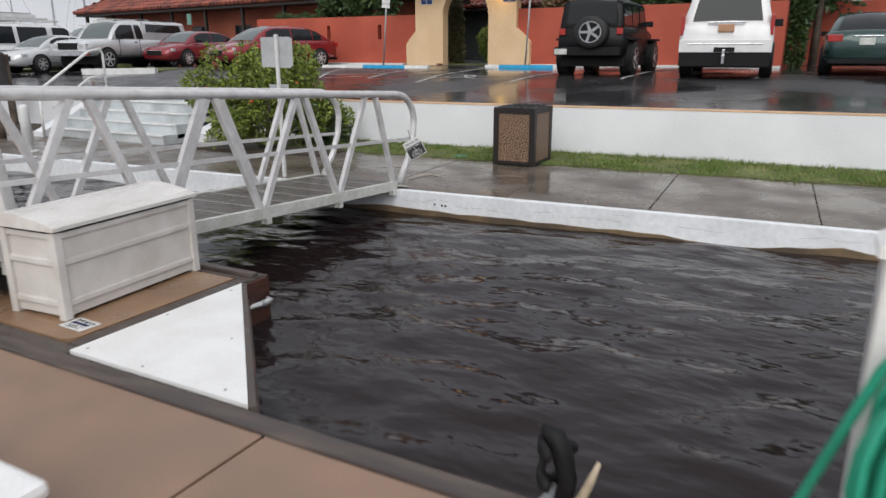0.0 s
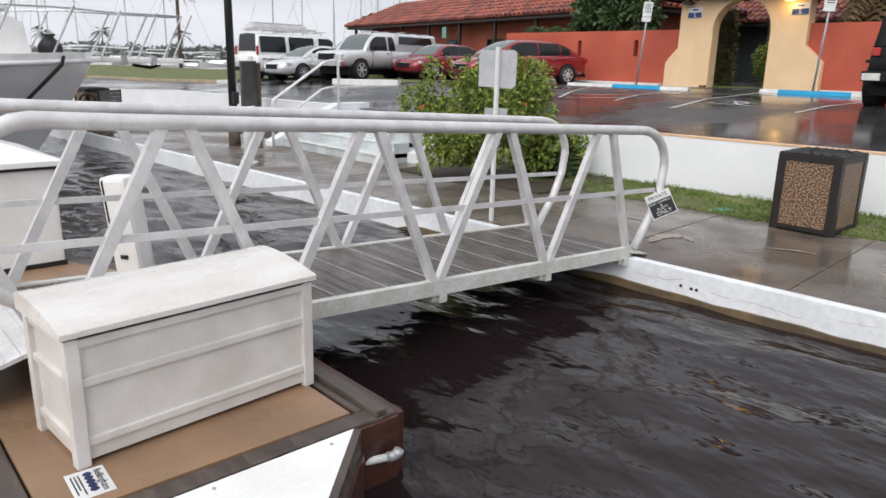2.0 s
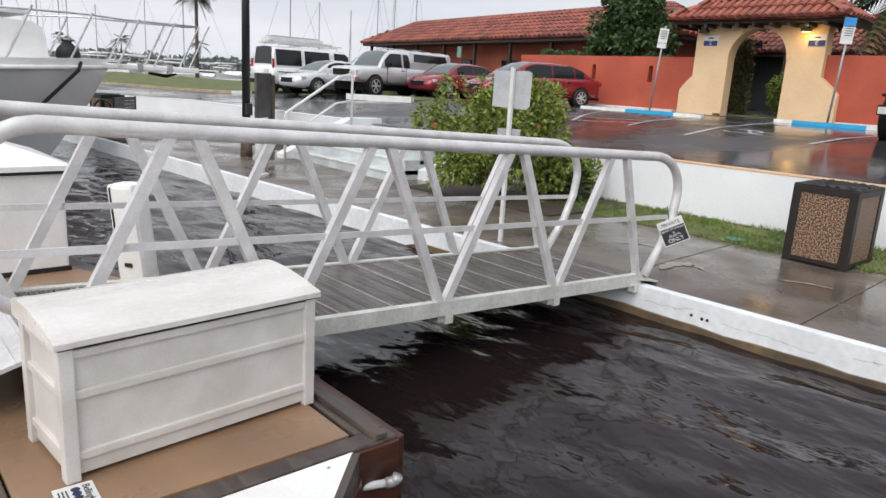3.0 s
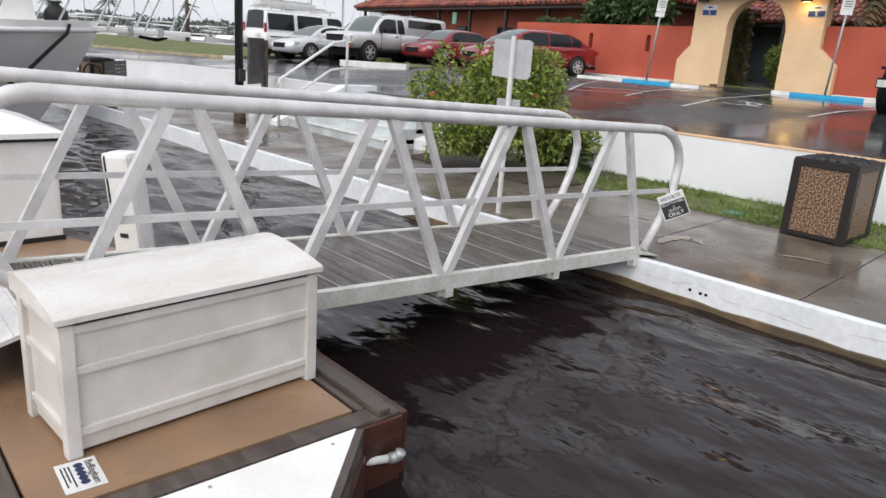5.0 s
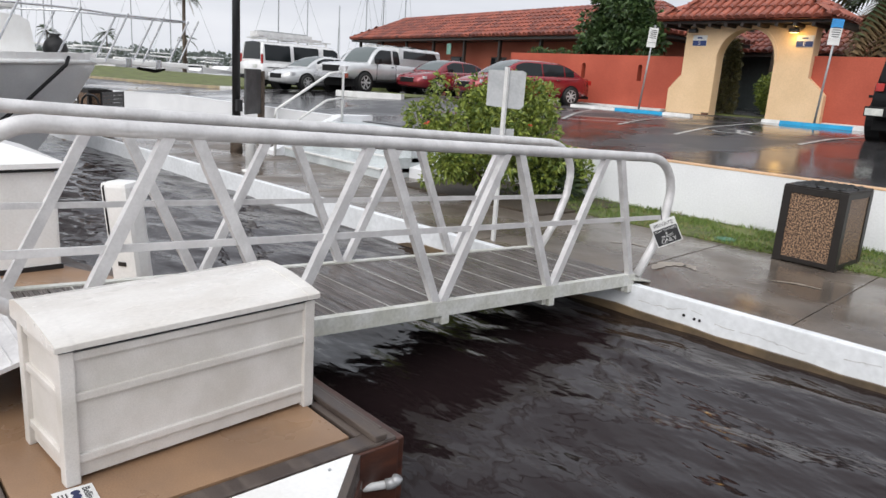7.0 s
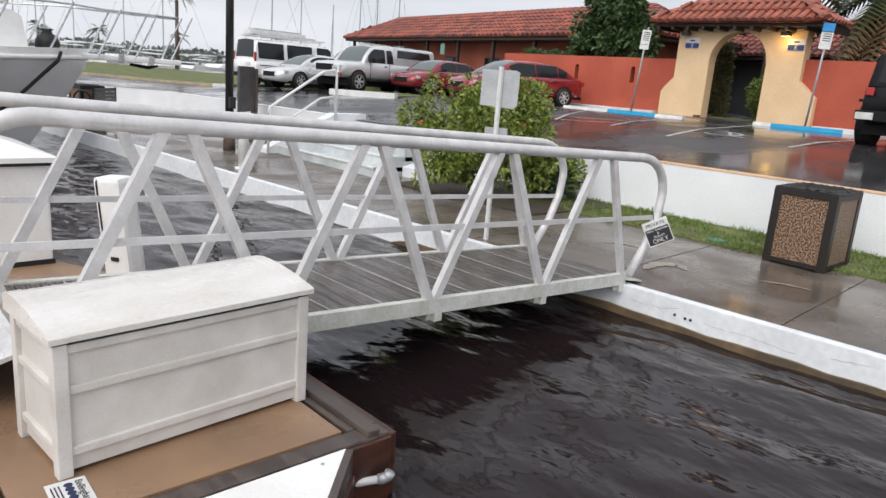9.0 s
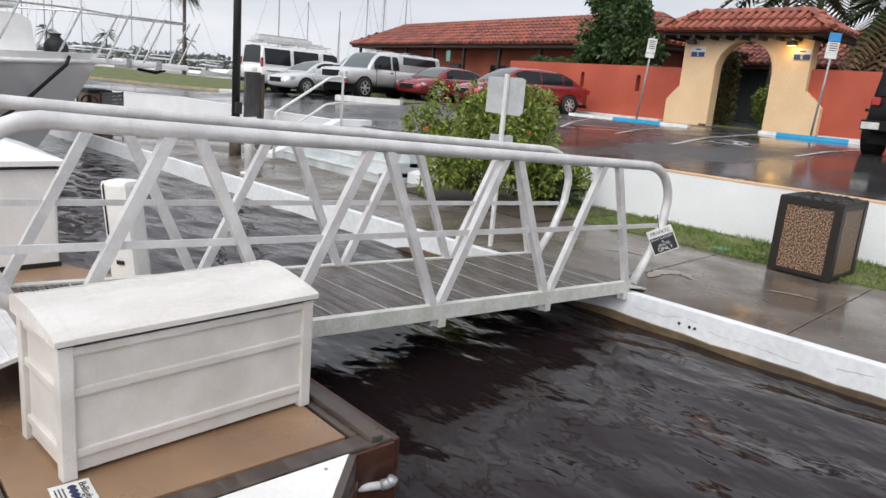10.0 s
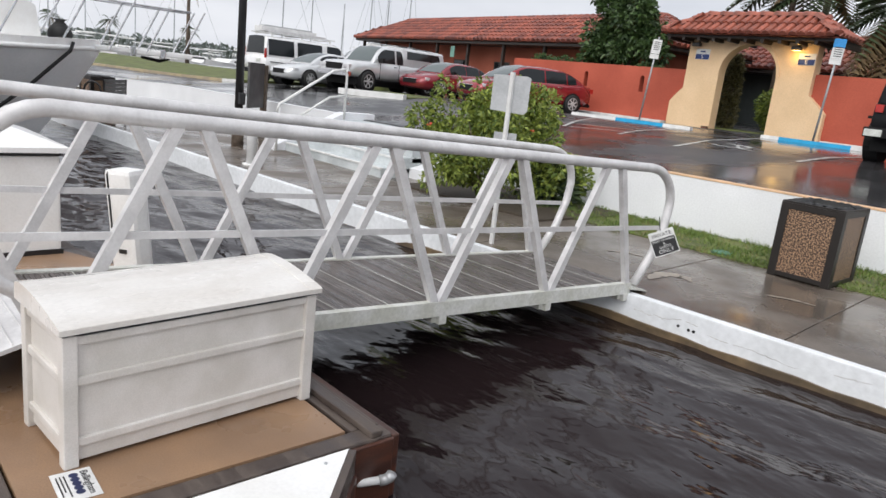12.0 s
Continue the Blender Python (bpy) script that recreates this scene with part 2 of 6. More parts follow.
def add_prism(bm, outline, axis, a, b):
    """An outline of 2D points pushed from a to b along an axis ('x', 'y', 'z')."""
    def at(p, d):
        return {"x": Vector((d, p[0], p[1])), "y": Vector((p[0], d, p[1])), "z": Vector((p[0], p[1], d))}[axis]
    lo = [bm.verts.new(at(p, a)) for p in outline]
    hi = [bm.verts.new(at(p, b)) for p in outline]
    k = len(outline)
    bm.faces.new(lo[::-1])
    bm.faces.new(hi)
    for i in range(k):
        bm.faces.new((lo[i], lo[(i + 1) % k], hi[(i + 1) % k], hi[i]))
    bmesh.ops.recalc_face_normals(bm, faces=bm.faces[:])
    return bm


def prism(outline, axis, a, b):
    return add_prism(bmesh.new(), outline, axis, a, b)


def arc(cx, cy, r, a0, a1, n):
    return [(cx + r * math.cos(radians(a0 + (a1 - a0) * i / n)), cy + r * math.sin(radians(a0 + (a1 - a0) * i / n))) for i in range(n + 1)]


def sheet(xs, ys, height):
    """A grid over the listed x and y, with its height from a function."""
    vs = [(x, y, height(x, y)) for y in ys for x in xs]
    w = len(xs)
    fs = [(j * w + i, j * w + i + 1, (j + 1) * w + i + 1, (j + 1) * w + i) for j in range(len(ys) - 1) for i in range(w - 1)]
    me = bpy.data.meshes.new("sheet")
    me.from_pydata(vs, [], fs)
    for f in me.polygons:
        f.use_smooth = True
    return me


def leaf_mesh(name, spots, size, mat, rng, long=1.8, droop=0.3, fold=0.25):
    """Many small folded leaves, one at each spot (place, outward direction)."""
    vs, fs = [], []
    for p, d in spots:
        d = (Vector(d) + Vector((rng.uniform(-0.8, 0.8), rng.uniform(-0.8, 0.8), rng.uniform(-0.6, 0.8)))).normalized()
        s = d.cross(Vector((rng.uniform(-1, 1), rng.uniform(-1, 1), rng.uniform(-0.3, 1)))).normalized()
        k = size * rng.uniform(0.6, 1.3)
        u = s.cross(d)
        a = Vector(p)
        b = len(vs)
        vs += [a, a + d * k * long * 0.5 + s * k * 0.5 + u * k * fold, a + d * k * long - Vector((0, 0, k * droop)), a + d * k * long * 0.5 - s * k * 0.5 + u * k * fold]
        fs += [(b, b + 1, b + 2), (b, b + 2, b + 3)]
    me = bpy.data.meshes.new(name)
    me.from_pydata([tuple(v) for v in vs], [], fs)
    me.materials.append(mat)
    return me


def writing(text, size, mat, m, parent, name="lettering", extrude=0.001, align="CENTER"):
    c = bpy.data.curves.new(name, "FONT")
    c.body, c.size, c.extrude, c.align_x, c.align_y = text, size, extrude, align, "CENTER"
    tmp = bpy.data.objects.new(name, c)
    me = bpy.data.meshes.new_from_object(tmp)
    bpy.data.objects.remove(tmp)
    me.materials.append(mat)
    o = new(name, me)
    o.parent = parent
    o.matrix_basis = m
    return o


# ---- plan: dock deck at 0, land beyond the sea wall ----
WATER_Z = -0.36
WALK_Z = -0.08
LAND = pose(-2.5, 5.0, 0, 0, 0, 3.6)


def lot_z(x, y):
    """The parking lot falls gently towards the water and to the west."""
    y = min(y, 40)
    z = 0.66 + 0.061 * (min(max(y, 9), 15) - 9) + 0.016 * max(0, y - 15)
    return z + 0.004 * (max(x, -40) + 12 if x < -12 else 0) - 0.03 * min(max(-22 - x, 0), 9)


# ---- water, ground, lot ----
def steps_list(a, b, n):
    return [a + (b - a) * i / n for i in range(n + 1)]


def wave(x, y):
    q = Vector((x * 0.9 + y * 0.35, y * 1.6 - x * 0.5, 0))
    return WATER_Z + 0.035 * noise.noise(q * 1.0) + 0.019 * noise.noise(q * 2.3 + Vector((7, 3, 0)))


water = tagged(new("water", sheet([-200, -120, -70, -45, -30] + steps_list(-22, 7, 290) + [12, 20, 40, 90],
                                   [-160, -80, -40, -20, -10] + steps_list(-3, 6.2, 110), wave)),
               "choppy dark brown harbour water", "water", kind="structure")
water.data.materials.append(M_WATER)
basin = tagged(new("water_basin", sheet([-700, -400, -250, -150, -95, -66], [-300, -100, 0, 40, 80, 150, 300, 700], lambda x, y: -0.3)),
               "grey marina water beyond the grass", "water", kind="structure")
basin.data.materials.append(M_WATER)
ground = tagged(new("ground", sheet([-2500, -900, -300, -100, 0, 100, 300, 900, 2500], [-2500, -900, -300, -100, 0, 100, 300, 900, 2500],
                                     lambda x, y: -0.9)), "muddy ground under everything, out to the horizon", "ground", kind="structure")
ground.data.materials.append(M_WATERBED)


def land_lot(u, v):
    p = LAND @ Vector((u, v, 0))
    return lot_z(p.x, p.y)


lot = tagged(new("parking_lot", sheet(steps_list(-58, 60, 59), [4.32] + steps_list(5, 75, 35), land_lot)),
             "wet dark asphalt parking lot with puddles", "parking lot", kind="structure")
lot.data.materials.append(M_ASPHALT)
lot.matrix_basis = LAND

# ---- sea wall, walkway, retaining wall ----
sea_wall = thing("sea_wall", LAND, "white painted concrete sea wall with a brown tide line", "sea wall", kind="structure")
bm = bmesh.new()
random.seed(3)
add_box(bm, -60, 46, 0, 0.1, -0.9, WALK_Z + 0.012, 0.012)
part("wall_cap", bm, M_SEAWALL, sea_wall)
bm = bmesh.new()
pts = [(-60 + i * 0.25, -0.022 - 0.006 * noise.noise(Vector((i * 0.3, 0, 0))), WATER_Z + (0.045 if i > 226 else -0.03) + 0.07 * noise.noise(Vector((i * 0.19, 2, 0))) + 0.04 * noise.noise(Vector((i * 0.61, 5, 0)))) for i in range(390)]
top = [bm.verts.new(p) for p in pts]
low = [bm.verts.new((p[0], p[1], -0.9)) for p in pts]
back = [bm.verts.new((p[0], 0.01, p[2] + 0.004)) for p in pts]
for i in range(len(pts) - 1):
    bm.faces.new((low[i], low[i + 1], top[i + 1], top[i]))
    bm.faces.new((top[i], top[i + 1], back[i + 1], back[i]))
part("tide_line", bm, M_SILT, sea_wall, "brown algae stain along the waterline")
for u in (0.44, 0.54, 0.59):
    part("weep_hole", tube([(u, -0.006, -0.215 - 0.01 * (u > 0.5)), (u, 0.02, -0.215)], 0.014, 8), M_BLACK, sea_wall)
# hairline cracks and chips along the face
bm = bmesh.new()
rng = random.Random(17)
for u, z, n in ((-0.02, -0.2, 24), (0.72, -0.215, 9), (0.95, -0.22, 26), (1.75, -0.19, 14), (2.2, -0.21, 30), (3.4, -0.2, 22), (-1.9, -0.19, 20), (4.6, -0.2, 30), (6.2, -0.19, 20), (0.5, -0.15, 7), (2.7, -0.14, 10)):
    pts = []
    for k in range(n):
        pts.append((u, -0.0008, z))
        u += rng.uniform(0.012, 0.03)
        z += rng.uniform(-0.008, 0.0085)
    add_tube(bm, pts, rng.uniform(0.0009, 0.0015), 4)
    if n > 12:
        q = pts[n // 2]
        add_tube(bm, [q, (q[0] + 0.02, q[1], q[2] - 0.012), (q[0] + 0.05, q[1], q[2] - 0.016)], 0.001, 4)
tagged(part("crack", bm, M_SILT, sea_wall), kind="stuff")

walkway = thing("walkway", LAND, "wet grey-brown concrete promenade slabs along the sea wall", "walkway", kind="structure")
random.seed(5)
slab_w = 1.75
for i in range(-26, 16):
    u0 = -0.45 + 0.008 + i * slab_w
    deep = 2.85
    part("slab", box(u0, u0 + slab_w - 0.014, 0.104, deep, -0.5, WALK_Z + random.uniform(-0.002, 0.002), 0.006), M_CONCRETE, walkway)
part("bedding", box(-60, 40, 0.4, 4.2, -0.9, WALK_Z - 0.03), M_SOIL, walkway)
verge = tagged(part("verge_soil", box(-4.6, 40, 2.86, 4.21, -0.5, WALK_Z + 0.015), M_TURF), "grass verge strip soil", "verge", kind="structure")
verge.matrix_basis = LAND

wall = thing("wall_low", LAND, "low white stucco retaining wall with a peach top edge", "wall", kind="structure")


def wall_run(us, v0, v1):
    bm, cap = bmesh.new(), bmesh.new()
    for a, b in zip(us, us[1:]):
        for target, lo, hi, va, vb in ((bm, None, 0.03, v0, v1), (cap, 0.032, 0.052, v0 - 0.006, v1)):
            za, zb = land_lot(a, v1), land_lot(b, v1)
            vs = []
            for u, z in ((a, za), (b, zb)):
                for v in (va, vb):
                    for zz in ((-0.6 if lo is None else z + lo), z + hi):
                        vs.append(target.verts.new((u, v, zz)))
            for f in ((0, 1, 5, 4), (2, 6, 7, 3), (1, 3, 7, 5), (0, 4, 6, 2), (0, 2, 3, 1), (4, 5, 7, 6)):
                target.faces.new([vs[k] for k in f])
    bmesh.ops.recalc_face_normals(bm, faces=bm.faces[:])
    bmesh.ops.recalc_face_normals(cap, faces=cap.faces[:])
    return bm, cap


for a, b in ((-5.6, 46.0), (-58.0, -10.3)):
    n = max(2, int((b - a) / 4))
    bm, cap = wall_run(steps_list(a, b, n), 4.2, 4.4)
    part("wall_face", bm, M_WALLWHITE, wall)
    part("wall_edge", cap, M_WALLTOP if a > -20 else M_WALLWHITE, wall, "peach painted top edge" if a > -20 else "")

# grass tufts on the verge: clumped, thin in places, spilling over the slab edge
rng = random.Random(11)
for nm, mat, count, seedz, words in (("grass_strip", M_GRASS, 24000, 1.0, "rough green grass strip beside the promenade"), ("dry_grass", M_DRYGRASS, 3500, 9.0, "yellowed patches in the grass strip")):
    vs, fs = [], []
    while len(fs) < count:
        u = rng.uniform(-4.6, 9.0)
        edge = 2.80 + 0.09 * noise.noise(Vector((u * 1.7, 0, 5))) + 0.05 * noise.noise(Vector((u * 6, 0, 2)))
        v = edge + (4.2 - edge) * rng.random()
        thick = 0.5 + 0.9 * noise.noise(Vector((u * 1.6, v * 2.2, seedz))) + 0.5 * noise.noise(Vector((u * 5, v * 5, seedz)))
        if rng.random() > thick and v < 4.08:
            continue
        h = rng.uniform(0.012, 0.05) * (0.5 + 0.9 * max(0.1, thick)) * (1.5 if v > 4.08 else 1.0)
        a = rng.uniform(0, 6.28)
        lx, ly = rng.uniform(-0.05, 0.05), rng.uniform(-0.05, 0.05)
        w = rng.uniform(0.004, 0.009)
        b = len(vs)
        z0 = WALK_Z + (0.002 if v < 2.86 else 0.012)
        vs += [(u - w * math.cos(a), v - w * math.sin(a), z0), (u + w * math.cos(a), v + w * math.sin(a), z0), (u + lx, v + ly, z0 + h + 0.012)]
        fs.append((b, b + 1, b + 2))
    me = bpy.data.meshes.new(nm)
    me.from_pydata(vs, [], fs)
    me.materials.append(mat)
    grass = tagged(new(nm, me), words, "grass", kind="stuff")
    grass.matrix_basis = LAND

# pale dried scuffs on the wet slabs
def scuff(points, wide, seed):
    bm = bmesh.new()
    r = random.Random(seed)
    n = 14
    left, right = [], []
    for i in range(n + 1):
        f = i / n * (len(points) - 1)
        k = min(int(f), len(points) - 2)
        p = Vector(points[k]).lerp(Vector(points[k + 1]), f - k)
        d = (Vector(points[k + 1]) - Vector(points[k])).normalized()
        w = wide * (math.sin(math.pi * (i + 0.35) / (n + 0.7)) ** 0.6) * r.uniform(0.6, 1.15)
        left.append(bm.verts.new((p.x - d.y * w, p.y + d.x * w, WALK_Z + 0.0035)))
        right.append(bm.verts.new((p.x + d.y * w * r.uniform(0.6, 1), p.y - d.x * w, WALK_Z + 0.0035)))
    for i in range(n):
        bm.faces.new((right[i], right[i + 1], left[i + 1], left[i]))
    tagged(part("dry_scuff", bm, M_DRY, walkway), kind="stuff")


scuff([(-0.31, 0.78), (-0.35, 1.0), (-0.32, 1.2), (-0.17, 1.29), (-0.03, 1.17)], 0.1, 1)
scuff([(0.62, 1.5), (0.86, 1.62), (1.09, 1.63)], 0.03, 2)
scuff([(0.5, 1.2), (0.62, 1.24)], 0.02, 3)
scuff([(2.3, 1.3), (2.5, 1.2), (2.62, 1.3)], 0.018, 4)
scuff([(-1.3, 1.5), (-1.1, 1.7), (-0.9, 1.7)], 0.03, 5)

# ---- floating dock ----
main_dock = thing("main_dock", Matrix(), "tan composite floating dock with weathered timber edging", "dock", kind="structure")
for x0 in (-8.4, -5.55, -2.7, 0.16, 3.0, 5.85):
    part("deck_panel", box(x0 + 0.004, x0 + 2.85 - 0.004, -4.6, -0.52, -0.3, 0.0, 0.006), M_DECK, main_dock)
part("edge_timber", box(-8.4, 8.7, -0.516, -0.39, -0.3, 0.012, 0.012), M_WALER, main_dock, "grey weathered edge timber")
part("fascia", box(-0.1, 8.7, -0.389, -0.36, -0.45, -0.03), M_FASCIA, main_dock)
part("float", box(-8.4, 8.7, -4.5, -0.55, -0.7, -0.301), M_BLACK, main_dock)

landing = thing("landing_dock", Matrix(), "brown composite landing dock under the gangway foot", "dock", kind="structure")
bm = bmesh.new()
corner = arc(-1.72, -0.16, 0.1, 270, 360, 5)
outline = corner + [(-1.62, 1.1), (-4.6, 1.1), (-5.4, 0.72), (-7.4, 0.72), (-7.4, -0.26)]
add_prism(bm, outline, "z", -0.2, 0.0)
part("deck_panel", bm, M_DECK2, landing)
part("edge_timber", box(-7.6, -1.47, -0.386, -0.27, -0.3, -0.006, 0.01), M_WALER, landing)
part("side_timber", box(-1.612, -1.5, -0.268, 1.3, -0.3, -0.004, 0.012), M_WALER, landing)
part("end_timber", box(-4.6, -1.614, 1.13, 1.3, -0.3, -0.004, 0.012), M_WALER, landing)
part("end_timber", tube([(-4.58, 1.2, -0.155), (-5.4, 0.81, -0.155)], 0.1, flat=(0.15, 0.29)), M_WALER, landing)
part("end_timber", box(-7.6, -5.4, 0.74, 0.88, -0.3, -0.008, 0.012), M_WALER, landing)
part("end_rail", box(-3.7, -1.5, 1.17, 1.24, -0.003, 0.03, 0.008), M_WALER, landing)
part("fascia", box(-1.499, -1.478, 1.0, 1.3, -0.42, -0.02, 0.008), M_FASCIA, landing, "wet red-brown timber fascia")
part("fascia", box(-4.65, -1.5, 1.301, 1.35, -0.42, -0.02, 0.01), M_FASCIA, landing)
part("float", box(-7.5, -1.62, -0.2, 0.7, -0.7, -0.301), M_BLACK, landing)

gusset = thing("corner_gusset", Matrix(), "white triangular fibreglass dock corner plate with dark timber edge", "dock plate")
part("plate", prism([(-1.455, -0.36), (-0.09, -0.36), (-1.455, 1.01)], "z", -0.01, 0.016), M_GELCOAT, gusset)
bm = bmesh.new()
add_tube(bm, [(-0.06, -0.36, -0.05), (-1.44, 1.02, -0.05)], 0.05, flat=(0.036, 0.13))
part("edge_timber", bm, M_WALER, gusset)
bm = bmesh.new()
add_tube(bm, [(-0.05, -0.36, -0.28), (-1.43, 1.02, -0.28)], 0.05, flat=(0.05, 0.34))
part("skirt", bm, M_FASCIA, gusset)
for x, y in ((-1.38, -0.3), (-0.3, -0.3), (-1.4, 0.85), (-0.75, 0.2), (-0.9, -0.31), (-1.41, 0.3)):
    part("screw", tube([(x, y, 0.016), (x, y, 0.02)], 0.008, 8), M_GALV, gusset)

# ---- gangway ----
GW_NEAR, GW_FAR = -2.64, -3.87


def chord_z(y):
    return -0.02 + (5.0 - y) * 0.052


gangway = thing("gangway", Matrix(), "weathered aluminium truss gangway with grey plank deck and pipe handrails", "gangway")
YS, YE = 0.0, 5.02
for gx in (GW_NEAR, GW_FAR):
    part("bottom_chord", tube([(gx, YS, chord_z(YS)), (gx, YE, chord_z(YE))], 0.05, flat=(0.06, 0.11)), M_ALUDULL, gangway, "bottom beam streaked with algae")
    rail_h = 1.16
    pts = []
    for a in range(0, 181, 12):
        pts.append((gx, YS + 0.06 - 0.36 * math.sin(radians(a)), chord_z(0) + rail_h / 2 + 0.14 - math.cos(radians(a)) * (rail_h / 2 - 0.14)))
    pts = pts[1:]
    ye = YE + 0.16
    for y in steps_list(YS + 0.4, ye - 0.1, 8):
        pts.append((gx, y, chord_z(y) + rail_h))
    for a in range(10, 91, 10):
        pts.append((gx, ye - 0.1 + 0.42 * math.sin(radians(a)), chord_z(ye) + rail_h - 0.36 * (1 - math.cos(radians(a)))))
    pts += [(gx, ye + 0.29, chord_z(ye) + 0.6), (gx, ye + 0.16, chord_z(ye) + 0.32), (gx, ye - 0.08, chord_z(ye) + 0.03)]
    part("handrail", tube(pts, 0.042, 12), M_ALU, gangway, smooth=True)
    part("mid_rail", tube([(gx, YS - 0.26, chord_z(YS) + 0.58), (gx, YE + 0.36, chord_z(YE) + 0.57)], 0.012, flat=(0.014, 0.04)), M_ALU, gangway)
    for k in range(-1, 4):
        yt = 0.72 + 1.245 * k
        for s in (-1, 1):
            yb = yt + s * 0.6 - 0.04
            if yb < 0.02 or yb > 5.0:
                continue
            yu = yt + s * 0.07
            part("strut", tube([(gx, yb, chord_z(yb) + 0.03), (gx, yu, chord_z(yu) + rail_h - 0.02)], 0.03, flat=(0.05, 0.062)), M_ALU, gangway)
    part("end_post", tube([(gx, 4.98, chord_z(5.0)), (gx, 4.6, chord_z(4.6) + rail_h - 0.02)], 0.03, flat=(0.05, 0.062)), M_ALU, gangway)
PLANK = 0.142
for i in range(35):
    y0 = YS + 0.03 + i * PLANK
    bm = bmesh.new()
    for j in range(5):
        ya = y0 + 0.012 + j * 0.0272
        add_tube(bm, [(GW_FAR + 0.03, ya, chord_z(ya) + 0.028), (GW_NEAR - 0.03, ya, chord_z(ya) + 0.028)], 0.01, flat=(0.0225, 0.03))
    part("deck_plank", bm, M_GANGDECK, gangway)
for i in range(0, 35, 3):
    y = YS + 0.025 + i * PLANK
    part("seam_strip", tube([(GW_FAR + 0.03, y, chord_z(y) + 0.043), (GW_NEAR - 0.03, y, chord_z(y) + 0.043)], 0.003, flat=(0.005, 0.004)), M_ALUDULL, gangway, "thin pale seam between planks")
for y in (0.4, 1.3, 2.55, 3.75, 4.9):
    part("cross_beam", tube([(GW_FAR, y, chord_z(y) - 0.07), (GW_NEAR, y, chord_z(y) - 0.07)], 0.03, flat=(0.06, 0.08)), M_ALUDULL, gangway)
for y in (2.55, 3.75):
    part("bracket", box(GW_NEAR - 0.03, GW_NEAR + 0.03, y + 0.02, y + 0.09, chord_z(y) - 0.12, chord_z(y) - 0.056), M_ALUDULL, gangway)
part("hinge_plate", prism([(4.98, 0.0), (5.27, -0.062), (5.27, -0.074), (4.98, -0.02)], "x", GW_FAR + 0.02, GW_NEAR + 0.06), M_ALUDULL, gangway, "ribbed landing flap on the promenade")
part("hinge_foot", box(GW_NEAR - 0.03, GW_NEAR + 0.035, 4.92, 4.985, -0.14, -0.06, 0.006), M_ALUDULL, gangway)
bm = prism([(0.02, 0.31), (-1.0, 0.012), (-1.0, 0.002), (0.02, 0.285)], "x", GW_FAR + 0.0, GW_NEAR - 0.02)
flap = part("ramp_flap", bm, M_ALU, gangway, "grooved aluminium ramp plate down to the dock")
for i in range(14):
    y = -0.03 - i * 0.07
    z = 0.31 + (y - 0.02) * 0.2922
    part("rib", tube([(GW_FAR + 0.02, y, z), (GW_NEAR - 0.04, y, z)], 0.006, 6), M_ALU, flap)
for gx in (GW_FAR + 0.15, GW_NEAR - 0.15):
    part("roller", tube([(gx - 0.04, 0.12, 0.1), (gx + 0.04, 0.12, 0.1)], 0.1, 16), M_RUBBER, gangway)

# private notice hung on the rail end
notice = thing("rail_notice", pose(-2.505, 5.29, 0.44, -6, -27, 40) @ Matrix.Diagonal((0.8, 1, 0.8, 1)), "small black and white notice tied to the handrail", "sign")
part("plate", box(-0.15, 0.15, -0.004, 0.004, -0.15, 0.15, 0.003), M_WHITE, notice)
part("panel", box(-0.14, 0.14, -0.0055, -0.0035, -0.14, 0.055), M_BLACK, notice)
part("tie", tube([(0.0, 0.0, 0.14), (0.02, 0.03, 0.2), (0.05, 0.05, 0.3)], 0.006, 6), M_BLACK, notice)
writing("PRIVATE", 0.062, M_BLACK, pose(0, -0.0062, 0.098, 90), notice)
writing("BOAT OWNERS", 0.036, M_WHITE, pose(0, -0.0075, 0.03, 90), notice)
writing("&", 0.035, M_WHITE, pose(0, -0.0075, -0.01, 90), notice)
writing("GUESTS", 0.04, M_WHITE, pose(0, -0.0075, -0.048, 90), notice)
writing("ONLY", 0.068, M_WHITE, pose(0, -0.0075, -0.1, 90), notice)

# ---- deck box ----
deck_box = thing("deck_box", pose(-2.213, 0.51, 0, 0, 0, 4.8), "cream white resin deck box with panelled sides and closed lid", "deck box")
HX, HY, BH = 0.25, 0.602, 0.58
part("body", box(-HX + 0.02, HX - 0.02, -HY + 0.02, HY - 0.02, 0.022, BH - 0.005), M_RESIN, deck_box)
for sx in (-1, 1):
    for sy in (-1, 1):
        bm = bmesh.new()
        x0, x1 = sorted((sx * (HX - 0.055), sx * (HX + 0.004)))
        y0, y1 = sorted((sy * (HY - 0.055), sy * (HY + 0.004)))
        add_box(bm, x0, x1, y0, y1, 0.0, BH, 0.006)
        part("corner_post", bm, M_RESIN, deck_box)
for z0, z1 in ((0.088, 0.126), (0.358, 0.396), (0.535, 0.573)):
    for sx in (-1, 1):
        x0, x1 = sorted((sx * (HX - 0.03), sx * (HX - 0.004)))
        part("rail", box(x0, x1, -HY + 0.05, HY - 0.05, z0, z1, 0.006), M_RESIN, deck_box)
    for sy in (-1, 1):
        y0, y1 = sorted((sy * (HY - 0.03), sy * (HY - 0.004)))
        part("rail", box(-HX + 0.05, HX - 0.05, y0, y1, z0, z1, 0.006), M_RESIN, deck_box)
